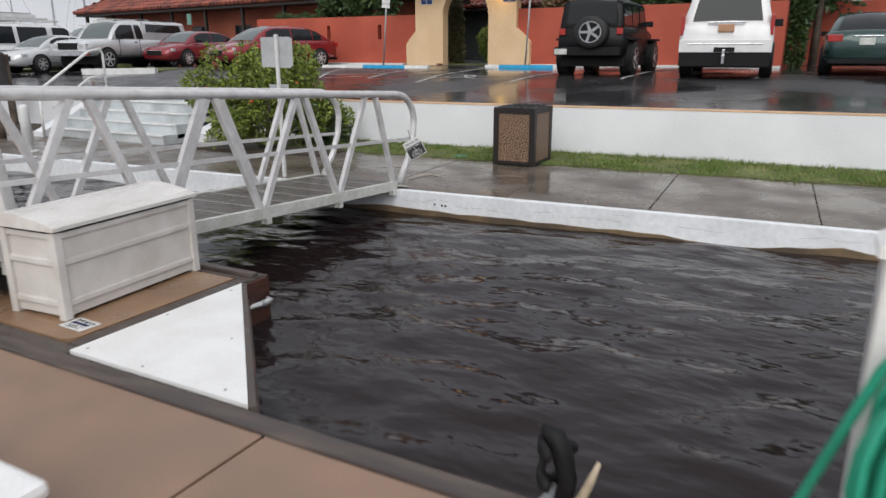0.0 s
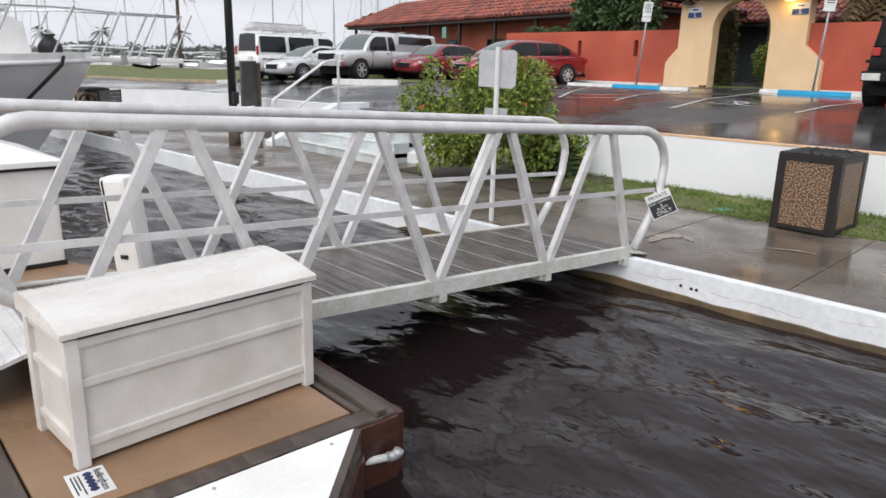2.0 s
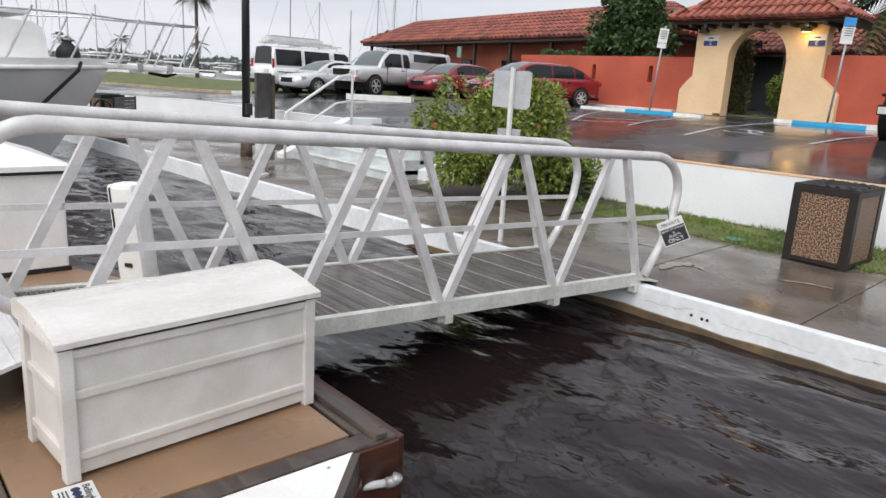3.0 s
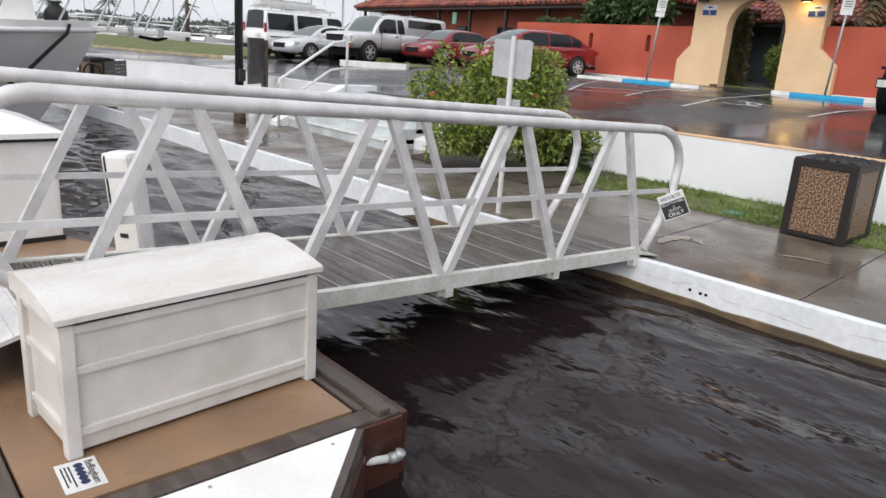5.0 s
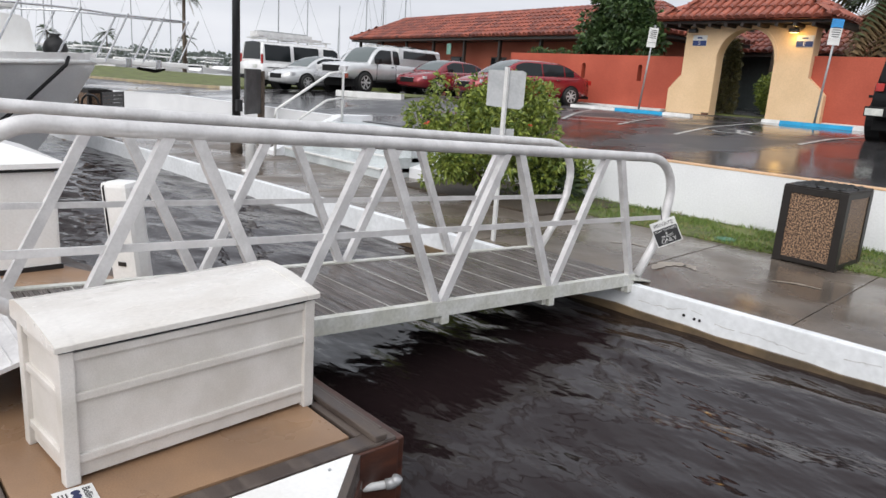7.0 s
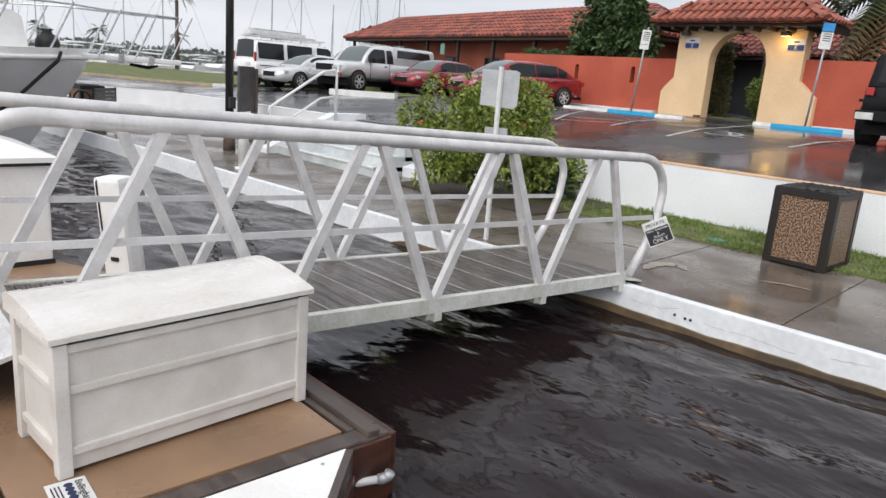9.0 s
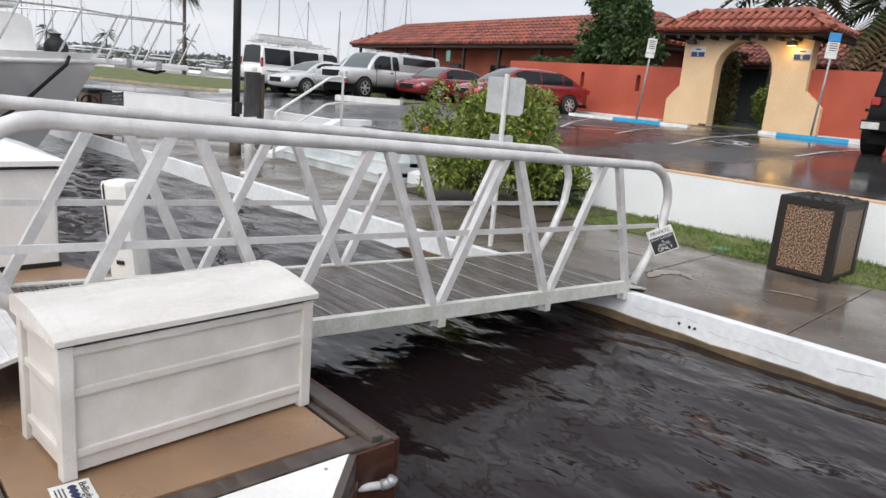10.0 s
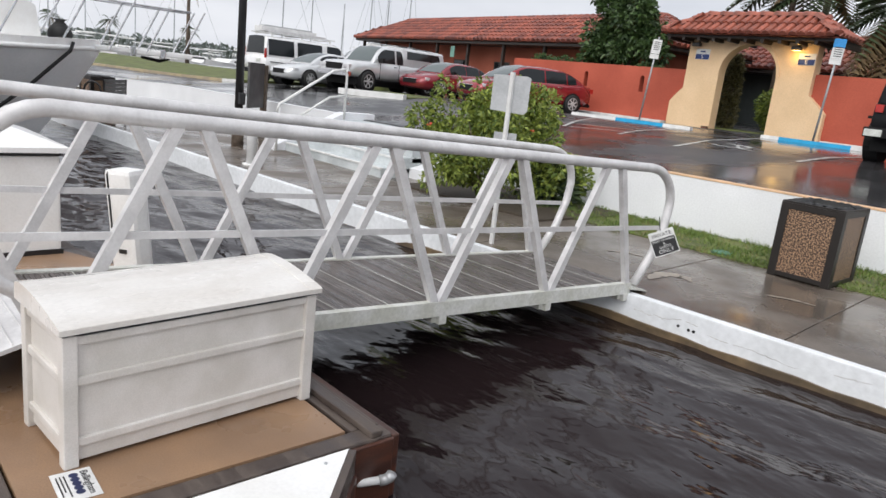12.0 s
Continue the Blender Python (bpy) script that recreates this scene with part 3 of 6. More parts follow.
def lid_outline(grow):
    o = [(-HX - 0.02 - grow, BH + 0.012), (HX + 0.02 + grow, BH + 0.012), (HX + 0.02 + grow, BH + 0.036)]
    for i in range(9):
        a = i / 8
        o.append((HX + 0.012 - a * (2 * HX + 0.024), BH + 0.04 + grow + 0.06 * math.sin(math.pi * 0.5 * min(1, a * 1.25)) - (0.012 if a > 0.95 else 0)))
    o.append((-HX - 0.02 - grow, BH + 0.07))
    return o


lid = part("lid", prism(lid_outline(0.0), "y", -HY + 0.05, HY - 0.05), M_LID, deck_box, "gently domed white lid streaked by rain")
for sy in (-1, 1):
    y0, y1 = sorted((sy * (HY - 0.05), sy * (HY + 0.02)))
    part("lid_end", prism(lid_outline(0.003), "y", y0, y1), M_LID, lid)
part("seam", box(-HX - 0.002, HX + 0.002, -HY - 0.002, HY + 0.002, BH - 0.004, BH + 0.011), M_BLACK, deck_box)

label = thing("paper_label", pose(-1.79, -0.06, 0.0015, 0, 0, -2), "white printed maker's label stuck to the deck", "label")
part("sheet", box(-0.11, 0.11, -0.075, 0.075, 0.0, 0.002), M_WHITE, label)
writing("Bellingham", 0.042, M_BLACK, pose(0.0, 0.045, 0.0026), label)
bm = bmesh.new()
for i in range(5):
    bmesh.ops.create_circle(bm, segments=12, radius=0.018, cap_ends=True, matrix=pose(-0.07 + i * 0.032, 0.005, 0.0028))
part("logo_shape", bm, material("navy_ink", (0.02, 0.03, 0.1), 0.5), label)
bm = bmesh.new()
for i, w in enumerate((0.16, 0.12, 0.15)):
    add_box(bm, -0.08, -0.08 + w, -0.032 - i * 0.014, -0.026 - i * 0.014, 0.002, 0.0026)
part("print_line", bm, M_BLACK, label)

drain = thing("drain_pipe", Matrix(), "grey pvc pipe elbow sticking out of the dock edge", "pipe")
part("pipe", tube([(-1.52, 1.06, -0.225), (-1.432, 1.21, -0.2)], 0.02, 12), M_WHITE, drain, smooth=True)
part("elbow", tube([(-1.44, 1.197, -0.203), (-1.425, 1.222, -0.198), (-1.415, 1.24, -0.186), (-1.41, 1.247, -0.165)], 0.027, 12), M_GREY, drain, smooth=True)

# ---- planter bin on the walkway ----
def litter_bin(m, size, height, label):
    t = thing("litter_bin", m, label, "litter bin")
    h = size / 2
    for sx in (-1, 1):
        for sy in (-1, 1):
            part("corner_post", box(min(sx * h, sx * (h - 0.09)), max(sx * h, sx * (h - 0.09)), min(sy * h, sy * (h - 0.09)), max(sy * h, sy * (h - 0.09)), 0.0, height, 0.006), M_IRON, t)
    for k in range(4):
        p = part("panel", box(-h + 0.06, h - 0.06, -h + 0.012, -h + 0.04, 0.06, height - 0.07), M_AGG, t, "pebbled aggregate panel")
        p.matrix_basis = pose(0, 0, 0, 0, 0, 90 * k)
        for z0, z1 in ((0.015, 0.07), (height - 0.075, height - 0.003)):
            p = part("band", box(-h + 0.06, h - 0.06, -h + 0.003, -h + 0.03, z0, z1, 0.004), M_IRON, t)
            p.matrix_basis = pose(0, 0, 0, 0, 0, 90 * k)
        p = part("rim", box(-h + 0.005, h - 0.1, -h + 0.005, -h + 0.1, height - 0.002, height + 0.018, 0.004), M_IRON, t)
        p.matrix_basis = pose(0, 0, 0, 0, 0, 90 * k)
    part("liner", box(-h + 0.1, h - 0.1, -h + 0.1, h - 0.1, 0.05, height - 0.07), M_BLACK, t, "black bin liner")
    bm = bmesh.new()
    rows = []
    for i in range(41):
        a = 2 * math.pi * i / 40
        q = h - 0.1
        m = q / max(abs(math.cos(a)), abs(math.sin(a)))
        rows.append([bm.verts.new((math.cos(a) * (m + o), math.sin(a) * (m + o), height + z + 0.012 * math.sin(i * 2.7 + j))) for j, (o, z) in enumerate(((-0.03, -0.06), (-0.005, 0.03), (0.03, 0.028), (0.07, 0.022)))])
    for i in range(40):
        for j in range(3):
            bm.faces.new((rows[i][j], rows[i + 1][j], rows[i + 1][j + 1], rows[i][j + 1]))
    part("bag_edge", bm, M_RUBBER, t, "crumpled black bag edge folded over the rim", smooth=True)
    return t


litter_bin(pose(-2.085, 7.985, WALK_Z, 0, 0, 0.7) @ Matrix.Diagonal((1, 1.17, 1, 1)), 0.69, 0.875, "square litter bin with pebbled panels in a dark frame")

# ---- gate, red wall ----
GY = 21.5
GX0, GX1 = -10.9, -9.03
gate = thing("entrance_gate", Matrix(), "cream stucco arched entrance gate with a terracotta tile roof", "gate")


def gate_outline():
    c = (GX0 + GX1) / 2
    r = (GX1 - GX0) / 2
    left = [(GX0, 0.8), (-12.5, 0.8), (-12.5, 1.9), (-12.3, 2.15), (-12.08, 2.38), (-12.08, 3.95), (-7.95, 3.95), (-7.95, 2.45), (-7.65, 2.2), (-7.42, 1.97), (-7.42, 0.8), (GX1, 0.8)]
    return left + arc(c, 2.93, r, 0, 180, 20)


part("arch_wall", prism(gate_outline(), "y", GY, GY + 0.42), M_CREAM, gate)
bm = bmesh.new()
c, r = (GX0 + GX1) / 2, (GX1 - GX0) / 2
ring = arc(c, 2.93, r + 0.1, 0, 180, 20) + arc(c, 2.93, r - 0.001, 180, 0, 20)
add_prism(bm, ring, "y", GY - 0.03, GY)
part("arch_trim", bm, M_CREAM, gate)


def tile_roof(parent, x0, x1, y0, y1, z0, z1, pitch=0.24, row=0.42, name="roof", single=False):
    """A hipped roof of barrel tiles; the eave runs along x on the camera's side."""
    ym = (y0 + y1) / 2
    bm = bmesh.new()
    hip = (y1 - y0) / 2
    a, b, cc, d = [bm.verts.new(p) for p in ((x0, y0, z0), (x1, y0, z0), (x1, y1, z0), (x0, y1, z0))]
    e, f = bm.verts.new((x0 + hip, ym, z1)), bm.verts.new((x1 - hip, ym, z1))
    for q in ((a, b, f, e), (b, cc, f), (cc, d, e, f), (d, a, e), (d, cc, b, a)):
        bm.faces.new(q)
    roof = part(name, bm, M_TILE, parent)
    vs, fs = [], []
    dy, dz = ym - y0, z1 - z0
    slope = math.hypot(dy, dz)
    rows = max(2, int(slope / row))
    n = int((x1 - x0) / pitch)
    rng2 = random.Random(7)

    shared = {}

    def half_pipe(p, along, side, up, ln, rad):
        if single:
            key = (round(ln, 3), round(rad, 3))
            if key not in shared:
                tv, tf = [], []
                for s in (0, 1):
                    for k in range(5):
                        an = math.pi * k / 4
                        rr = rad * (1.12 if s == 0 else 0.92)
                        tv.append((math.cos(an) * rr, ln * s, math.sin(an) * rr + (0.02 if s == 0 else 0.0)))
                for k in range(4):
                    tf.append((k, k + 1, 6 + k, 5 + k))
                tf.append((0, 1, 2, 3, 4))
                shared[key] = bpy.data.meshes.new("tile")
                shared[key].from_pydata(tv, [], tf)
                shared[key].materials.append(M_TILE)
            o = new("tile", shared[key])
            o.parent = roof
            o.matrix_basis = Matrix.Translation(p) @ Matrix((side, along, up)).transposed().to_4x4()
            return
        base = len(vs)
        for s in (0, 1):
            for k in range(5):
                an = math.pi * k / 4
                rr = rad * (1.12 if s == 0 else 0.92)
                q = p + along * (ln * s) + side * (math.cos(an) * rr) + up * (math.sin(an) * rr + (0.02 if s == 0 else 0.0))
                vs.append(tuple(q))
        for k in range(4):
            fs.append((base + k, base + k + 1, base + 5 + k + 1, base + 5 + k))
        fs.append(tuple(base + k for k in range(5)))

    al = Vector((0, dy, dz)).normalized()
    upn = al.cross(Vector((-1, 0, 0))).normalized()
    if upn.z < 0:
        upn = -upn
    for i in range(n):
        x = x0 + pitch * (i + 0.5)
        for j in range(rows):
            t = j / rows
            if x < x0 + hip * t - 0.03 or x > x1 - hip * t + 0.03:
                continue
            half_pipe(Vector((x + rng2.uniform(-0.012, 0.012), y0 + dy * t - 0.05, z0 + dz * t + 0.015)), al, Vector((1, 0, 0)), upn, slope / rows * 1.12, pitch * 0.42)
    for sx, xe in ((1, x1), (-1, x0)):
        al2 = Vector((-sx * hip, 0, dz)).normalized()
        up2 = Vector((sx * dz, 0, hip)).normalized()
        m = int((y1 - y0) / pitch)
        for i in range(m):
            y = y0 + pitch * (i + 0.5)
            for j in range(rows):
                t = j / rows
                if abs(y - ym) > dy * (1 - t) + 0.03:
                    continue
                half_pipe(Vector((xe - sx * hip * t + sx * 0.05, y, z0 + dz * t + 0.015)), al2, Vector((0, 1, 0)), up2, slope / rows * 1.12, pitch * 0.42)
    for p, q in (((x0, y0, z0), (x0 + hip, ym, z1)), ((x1, y0, z0), (x1 - hip, ym, z1)), ((x0 + hip, ym, z1), (x1 - hip, ym, z1))):
        p, q = Vector(p) + Vector((0, 0, 0.06)), Vector(q) + Vector((0, 0, 0.06))
        k = max(2, int((q - p).length / row))
        dd = (q - p).normalized()
        sd = dd.cross(Vector((0, 0, 1))).normalized()
        for i in range(k):
            half_pipe(p + (q - p) * i / k, dd, sd, sd.cross(dd), (q - p).length / k * 1.12, 0.13)
    if single:
        return roof
    me = bpy.data.meshes.new("roof_tile")
    me.from_pydata(vs, [], fs)
    me.materials.append(M_TILE_ISLE)
    o = new("roof_tile", me)
    o.parent = roof
    tagged(o, kind="stuff")
    return roof


M_TILE_ISLE = leaf_material("clay_tile", (0.33, 0.09, 0.055), (0.13, 0.04, 0.03), 0.45)
tile_roof(gate, -12.75, -7.22, GY - 0.75, GY + 1.25, 4.06, 4.68, 0.26, single=True)
part("roof_deck", box(-12.7, -7.25, GY - 0.55, GY + 1.2, 3.97, 4.05), M_DARKWOOD, gate)
for i in range(11):
    x = -12.6 + i * 0.525
    part("rafter_tail", box(x, x + 0.1, GY - 0.62, GY + 1.25, 3.86, 3.969, 0.01), M_DARKWOOD, gate)
red = thing("wall_red", Matrix(), "terracotta red stucco garden wall with slit openings", "wall", kind="structure")


def red_run(x0, x1, y0, y1, ztop, slits=()):
    xs = [x0]
    for s in slits:
        xs += [s - 0.09, s + 0.09]
    xs.append(x1)
    for k in range(len(xs) - 1):
        if k % 2 == 0:
            part("wall_panel", box(xs[k], xs[k + 1], y0, y1, -0.2, ztop), M_ORANGE, red)
        else:
            part("wall_panel", box(xs[k], xs[k + 1], y0, y1, -0.2, 2.1), M_ORANGE, red)
            cx = (xs[k] + xs[k + 1]) / 2
            pr = [(xs[k], 2.58), (xs[k], ztop), (xs[k + 1], ztop), (xs[k + 1], 2.58)] + arc(cx, 2.58, 0.0899, 0, 180, 8)[1:-1]
            part("wall_panel", prism(pr, "y", y0, y1), M_ORANGE, red)


red_run(-20.2, -12.081, GY + 0.2, GY + 0.5, 2.98, (-16.35, -13.85))
red_run(-7.949, 0.7, GY + 0.2, GY + 0.5, 3.09)
red_run(0.701, 30, GY + 3.2, GY + 3.5, 3.2)
part("wall_panel", box(0.4, 0.7, GY + 0.51, GY + 3.19, -0.2, 3.09), M_ORANGE, red)

# ---- kerbs, wheel stops, markings, sign posts ----
def wheel_stop(x0, x1, y, blue_from, blue_to, label):
    t = thing("wheel_stop", Matrix(), label, "wheel stop", "wheel stops by the wall")
    prof = [(y - 0.09, 0.0), (y - 0.07, 0.115), (y + 0.07, 0.115), (y + 0.09, 0.0)]
    xs = [(x0, blue_from, M_WHITE, "white_end"), (blue_from, blue_to, M_BLUE, "blue_block"), (blue_to, x1, M_WHITE, "white_end")]
    for a, b, mat, nm in xs:
        if b - a > 0.02:
            z = lot_z((a + b) / 2, y)
            part(nm, prism([(p, q + z - 0.02) for p, q in prof], "x", a, b), mat, t)
    return t


wheel_stop(-14.4, -9.95, 18.75, -12.6, -10.87, "white and blue painted concrete wheel stop")
wheel_stop(-8.4, -5.6, 20.0, -7.88, -5.95, "white and blue painted concrete kerb stop")
kerb = thing("kerb", Matrix(), "white painted concrete kerb along the red wall", "kerb", kind="structure")
for a, b in ((-20.2, -12.6), (-7.3, 0.7)):
    part("kerb_stone", box(a, b, GY - 0.15, GY + 0.19, 0.6, 1.2, 0.015), M_WHITE, kerb)
part("plinth", box(-11.1, -10.91, GY - 0.12, GY - 0.002, 0.8, 1.2), material("brown_tile_base", (0.16, 0.07, 0.04), 0.5), gate)
marks = thing("road_marking", Matrix(), "worn white painted parking lines on the asphalt", "road marking", kind="structure")


def stripe(x0, y0, x1, y1, w=0.1):
    bm = bmesh.new()
    d = Vector((x1 - x0, y1 - y0, 0))
    n = Vector((-d.y, d.x, 0)).normalized() * w / 2
    k = max(2, int(d.length / 0.5))
    prev = None
    for i in range(k + 1):
        p = Vector((x0, y0, 0)) + d * i / k
        pair = [bm.verts.new((q.x, q.y, lot_z(q.x, q.y) + 0.006)) for q in (p - n, p + n)]
        if prev:
            bm.faces.new((prev[0], prev[1], pair[1], pair[0]))
        prev = pair
    bmesh.ops.recalc_face_normals(bm, faces=bm.faces[:])
    part("stripe", bm, M_PAINTLINE, marks)


M_PAINTLINE = material("worn_line_paint", (0.55, 0.55, 0.53), 0.35, second=(0.2, 0.2, 0.2), scale=4, grain=30, amount=0.5, edge=(0.36, 0.5))
stripe(-2.3, 14.6, -2.6, 21.0)
stripe(0.6, 15.2, 0.45, 21.2)
stripe(-4.7, 13.5, -4.75, 20.8)
stripe(3.6, 15.5, 3.5, 21.2)
stripe(-10.5, 13.5, -13.2, 18.4)
stripe(-8.9, 13.6, -10.2, 18.6)
for i in range(6):
    a = i / 6
    stripe(-10.4 - a * 2.6, 13.6 + a * 4.8, -9.0 - a * 1.2, 14.4 + a * 4.2, 0.08)
stripe(-7.0, 12.9, -8.2, 19.5)
# wheelchair bay symbol
bm = bmesh.new()
for i in range(14):
    a0, a1 = radians(-150 + i * 20), radians(-150 + (i + 1) * 20)
    q = []
    for a, rr in ((a0, 0.34), (a1, 0.34), (a1, 0.44), (a0, 0.44)):
        x, y = -6.6 + rr * math.cos(a), 14.6 + rr * 0.9 * math.sin(a)
        q.append(bm.verts.new((x, y, lot_z(x, y) + 0.006)))
    bm.faces.new(q)
part("bay_symbol", bm, M_PAINTLINE, marks)
stripe(-6.6, 14.9, -6.3, 14.3, 0.08)
stripe(-6.3, 14.3, -5.95, 14.2, 0.08)


def sign_post(x, y, height, z0, lean, plates, label, pole=M_GALV, r=0.03):
    t = thing("sign_post", pose(x, y, z0, lean[0], lean[1], 0), label, "sign")
    part("pole", tube([(0, 0, -0.05), (0, 0, height)], r, 10), pole, t, smooth=True)
    for w, h, zc, mat, nm, turn in plates:
        p = part(nm, box(-w / 2, w / 2, -0.006, 0.004, -h / 2, h / 2, 0.003), mat, t)
        p.matrix_basis = pose(0, -r - 0.004, zc, 0, 0, turn)
    return t


NAVY = material("navy_sign_face", (0.02, 0.05, 0.2), 0.4)
SKYBLUE = material("blue_sign_face", (0.03, 0.3, 0.7), 0.4)
for px, nz, tilt, plates in ((-13.05, 1.08, 5.0, ((0.3, 0.46, 2.52, M_WHITE, "plate", 20), (0.3, 0.15, 2.2, M_WHITE, "plate", 20))),
                       (-7.24, 1.12, 3.0, ((0.3, 0.24, 2.78, SKYBLUE, "blue_plate", 20), (0.3, 0.28, 2.515, M_WHITE, "plate", 20), (0.3, 0.16, 2.29, M_WHITE, "plate", 20)))):
    t = sign_post(px, 20.7, 2.84, nz, (0, tilt), plates, "grey post with white parking permit plates")
    bm = bmesh.new()
    for i in range(5):
        add_box(bm, -0.1, 0.1, -0.046, -0.044, 2.42 + i * 0.06, 2.44 + i * 0.06)
    p = part("print_line", bm, M_BLACK, t)
    p.matrix_basis = pose(0, 0, 0, 0, 0, 20)

# gate fittings
for px, ch in ((-11.57, "S"), (-8.22, "E")):
    t = thing("wall_plaque", pose(px, GY - 0.002, 3.49) @ Matrix.Diagonal((0.88, 1, 0.88, 1)), "small white and navy plaque on the gate", "plaque")
    part("board", box(-0.28, 0.28, -0.02, 0.0, -0.19, 0.19, 0.004), M_WHITE, t)
    part("band", box(-0.27, 0.27, -0.024, -0.019, -0.18, 0.0), NAVY, t)
    writing(ch, 0.2, M_WHITE, pose(0, -0.025, -0.09, 90), t)
    part("emblem", box(-0.1, 0.1, -0.024, -0.019, 0.07, 0.12), NAVY, t)
for px, lit in ((-8.5, True), (-11.75, False)):
    t = thing("flood_light", pose(px, GY - 0.01, 3.78), "dark wall flood light under the eave" + (", switched on" if lit else ""), "lamp")
    part("bracket", tube([(0, 0, 0.1), (0, -0.12, 0.06)], 0.03, 8), M_BLACK, t)
    part("housing", box(-0.14, 0.14, -0.26, -0.1, -0.06, 0.05, 0.02), M_BLACK, t)
    if lit:
        glow = bpy.data.materials.new("lamp_glow")
        glow.use_nodes = True
        glow.node_tree.nodes["Principled BSDF"].inputs["Emission Color"].default_value = (1.0, 0.62, 0.2, 1)
        glow.node_tree.nodes["Principled BSDF"].inputs["Emission Strength"].default_value = 4
        part("lens", box(-0.11, 0.11, -0.24, -0.11, -0.068, -0.061), glow, t, "glowing orange lens")
lamp_data = bpy.data.lights.new("gate_lamp", "POINT")
lamp_data.energy, lamp_data.color, lamp_data.shadow_soft_size = 8, (1.0, 0.6, 0.16), 0.08
gate_lamp = new("gate_lamp", lamp_data)
gate_lamp.location = (-8.45, GY - 0.3, 3.62)

# ---- vehicles ----
M_GLASS = material("tinted_car_glass", (0.015, 0.018, 0.02), 0.06, amount=0.0, bump=0.0, second=(0.015, 0.018, 0.02), spec=0.35)
# windscreens: the sky's reflection is painted in as a greyer base
M_SCREEN = material("sky_sheen_windscreen", (0.1, 0.12, 0.12), 0.05, amount=0.0, bump=0.0, second=(0.1, 0.12, 0.12), spec=0.8)
M_LAMPRED = material("red_lamp_plastic", (0.45, 0.02, 0.015), 0.15, coat=0.6, bump=0)
M_LAMPCLEAR = material("clear_lamp_plastic", (0.7, 0.7, 0.72), 0.12, coat=0.6, bump=0)
M_ALLOY = material("alloy_rim", (0.78, 0.78, 0.79), 0.35, metal=0.3, bump=0)
M_TRIM = material("black_plastic_trim", (0.014, 0.014, 0.015), 0.6, spec=0.2)
M_CHROME = material("chrome", (0.75, 0.76, 0.78), 0.12, metal=1.0, bump=0)
M_PLATE = material("plate_face", (0.7, 0.72, 0.68), 0.4)


def paint(name, col, metal=0.25):
    return material(name, col, 0.25, metal=metal, second=tuple(v * 0.9 for v in col), scale=3, amount=0.05, bump=0.0, coat=0.8)


def add_wheel(car, x, y, r, w, rim_mat=M_ALLOY, spokes=7):
    s = 1 if y > 0 else -1
    hub = part("tyre", wheel_mesh(r, w), M_RUBBER, car, smooth=True)
    hub.matrix_basis = pose(x, y, r, 0, 0, 0 if s > 0 else 180)
    bm = bmesh.new()
    add_tube(bm, [(0, w * 0.1, 0), (0, w * 0.36, 0)], r * 0.66, 20)
    part("rim_well", bm, M_TRIM, hub)
    bm = bmesh.new()
    n = 20
    for (ra, rb) in ((r * 0.6, r * 0.68),):
        v = []
        for k in range(n):
            a = 2 * math.pi * k / n
            v.append([bm.verts.new((q * math.cos(a), w * 0.5, q * math.sin(a))) for q in (ra, rb)])
        for k in range(n):
            bm.faces.new((v[k][0], v[k][1], v[(k + 1) % n][1], v[(k + 1) % n][0]))
    for k in range(spokes):
        a = 2 * math.pi * k / spokes
        d, e = Vector((math.cos(a), 0, math.sin(a))), Vector((-math.sin(a), 0, math.cos(a)))
        q = [bm.verts.new(p + Vector((0, w * 0.47, 0))) for p in (d * r * 0.1 - e * r * 0.09, d * r * 0.64 - e * r * 0.07, d * r * 0.64 + e * r * 0.07, d * r * 0.1 + e * r * 0.09)]
        bm.faces.new(q)
    add_tube(bm, [(0, w * 0.3, 0), (0, w * 0.49, 0)], r * 0.16, 12)
    bmesh.ops.recalc_face_normals(bm, faces=bm.faces[:])
    part("rim", bm, rim_mat, hub)
    return hub


def wheel_mesh(r, w):
    bm = bmesh.new()
    prof = [(r * 0.66, -w / 2), (r * 0.93, -w / 2), (r, -w * 0.36), (r, w * 0.36), (r * 0.93, w / 2), (r * 0.66, w / 2)]
    rings = []
    for k in range(24):
        a = 2 * math.pi * k / 24
        rings.append([bm.verts.new((q * math.cos(a), y, q * math.sin(a))) for q, y in prof])
    for k in range(24):
        for i in range(len(prof) - 1):
            bm.faces.new((rings[k][i], rings[k][i + 1], rings[(k + 1) % 24][i + 1], rings[(k + 1) % 24][i]))
    bmesh.ops.recalc_face_normals(bm, faces=bm.faces[:])
    return bm


def body_mesh(stations, bulge=0.05):
    """stations: x, z below, z shoulder, half width at the shoulder."""
    bm = bmesh.new()
    rings = []
    for x, zl, zs, w in stations:
        sec = [(0.86 * w, zl), (w * 0.985, zl + 0.12), (w + 0.0, zl + (zs - zl) * 0.5), (w * 0.99, zs - 0.09), (w * 0.9, zs - 0.012), (w * 0.5, zs + 0.02)]
        ring = [(x, -y, z) for y, z in sec] + [(x, 0, zs + 0.03)] + [(x, y, z) for y, z in reversed(sec)]
        rings.append([bm.verts.new(p) for p in ring])
    k = len(rings[0])
    for a, b in zip(rings, rings[1:]):
        for i in range(k):
            bm.faces.new((a[i], a[(i + 1) % k], b[(i + 1) % k], b[i]))
    bm.faces.new(rings[0][::-1])
    bm.faces.new(rings[-1])
    bmesh.ops.recalc_face_normals(bm, faces=bm.faces[:])
    return bm


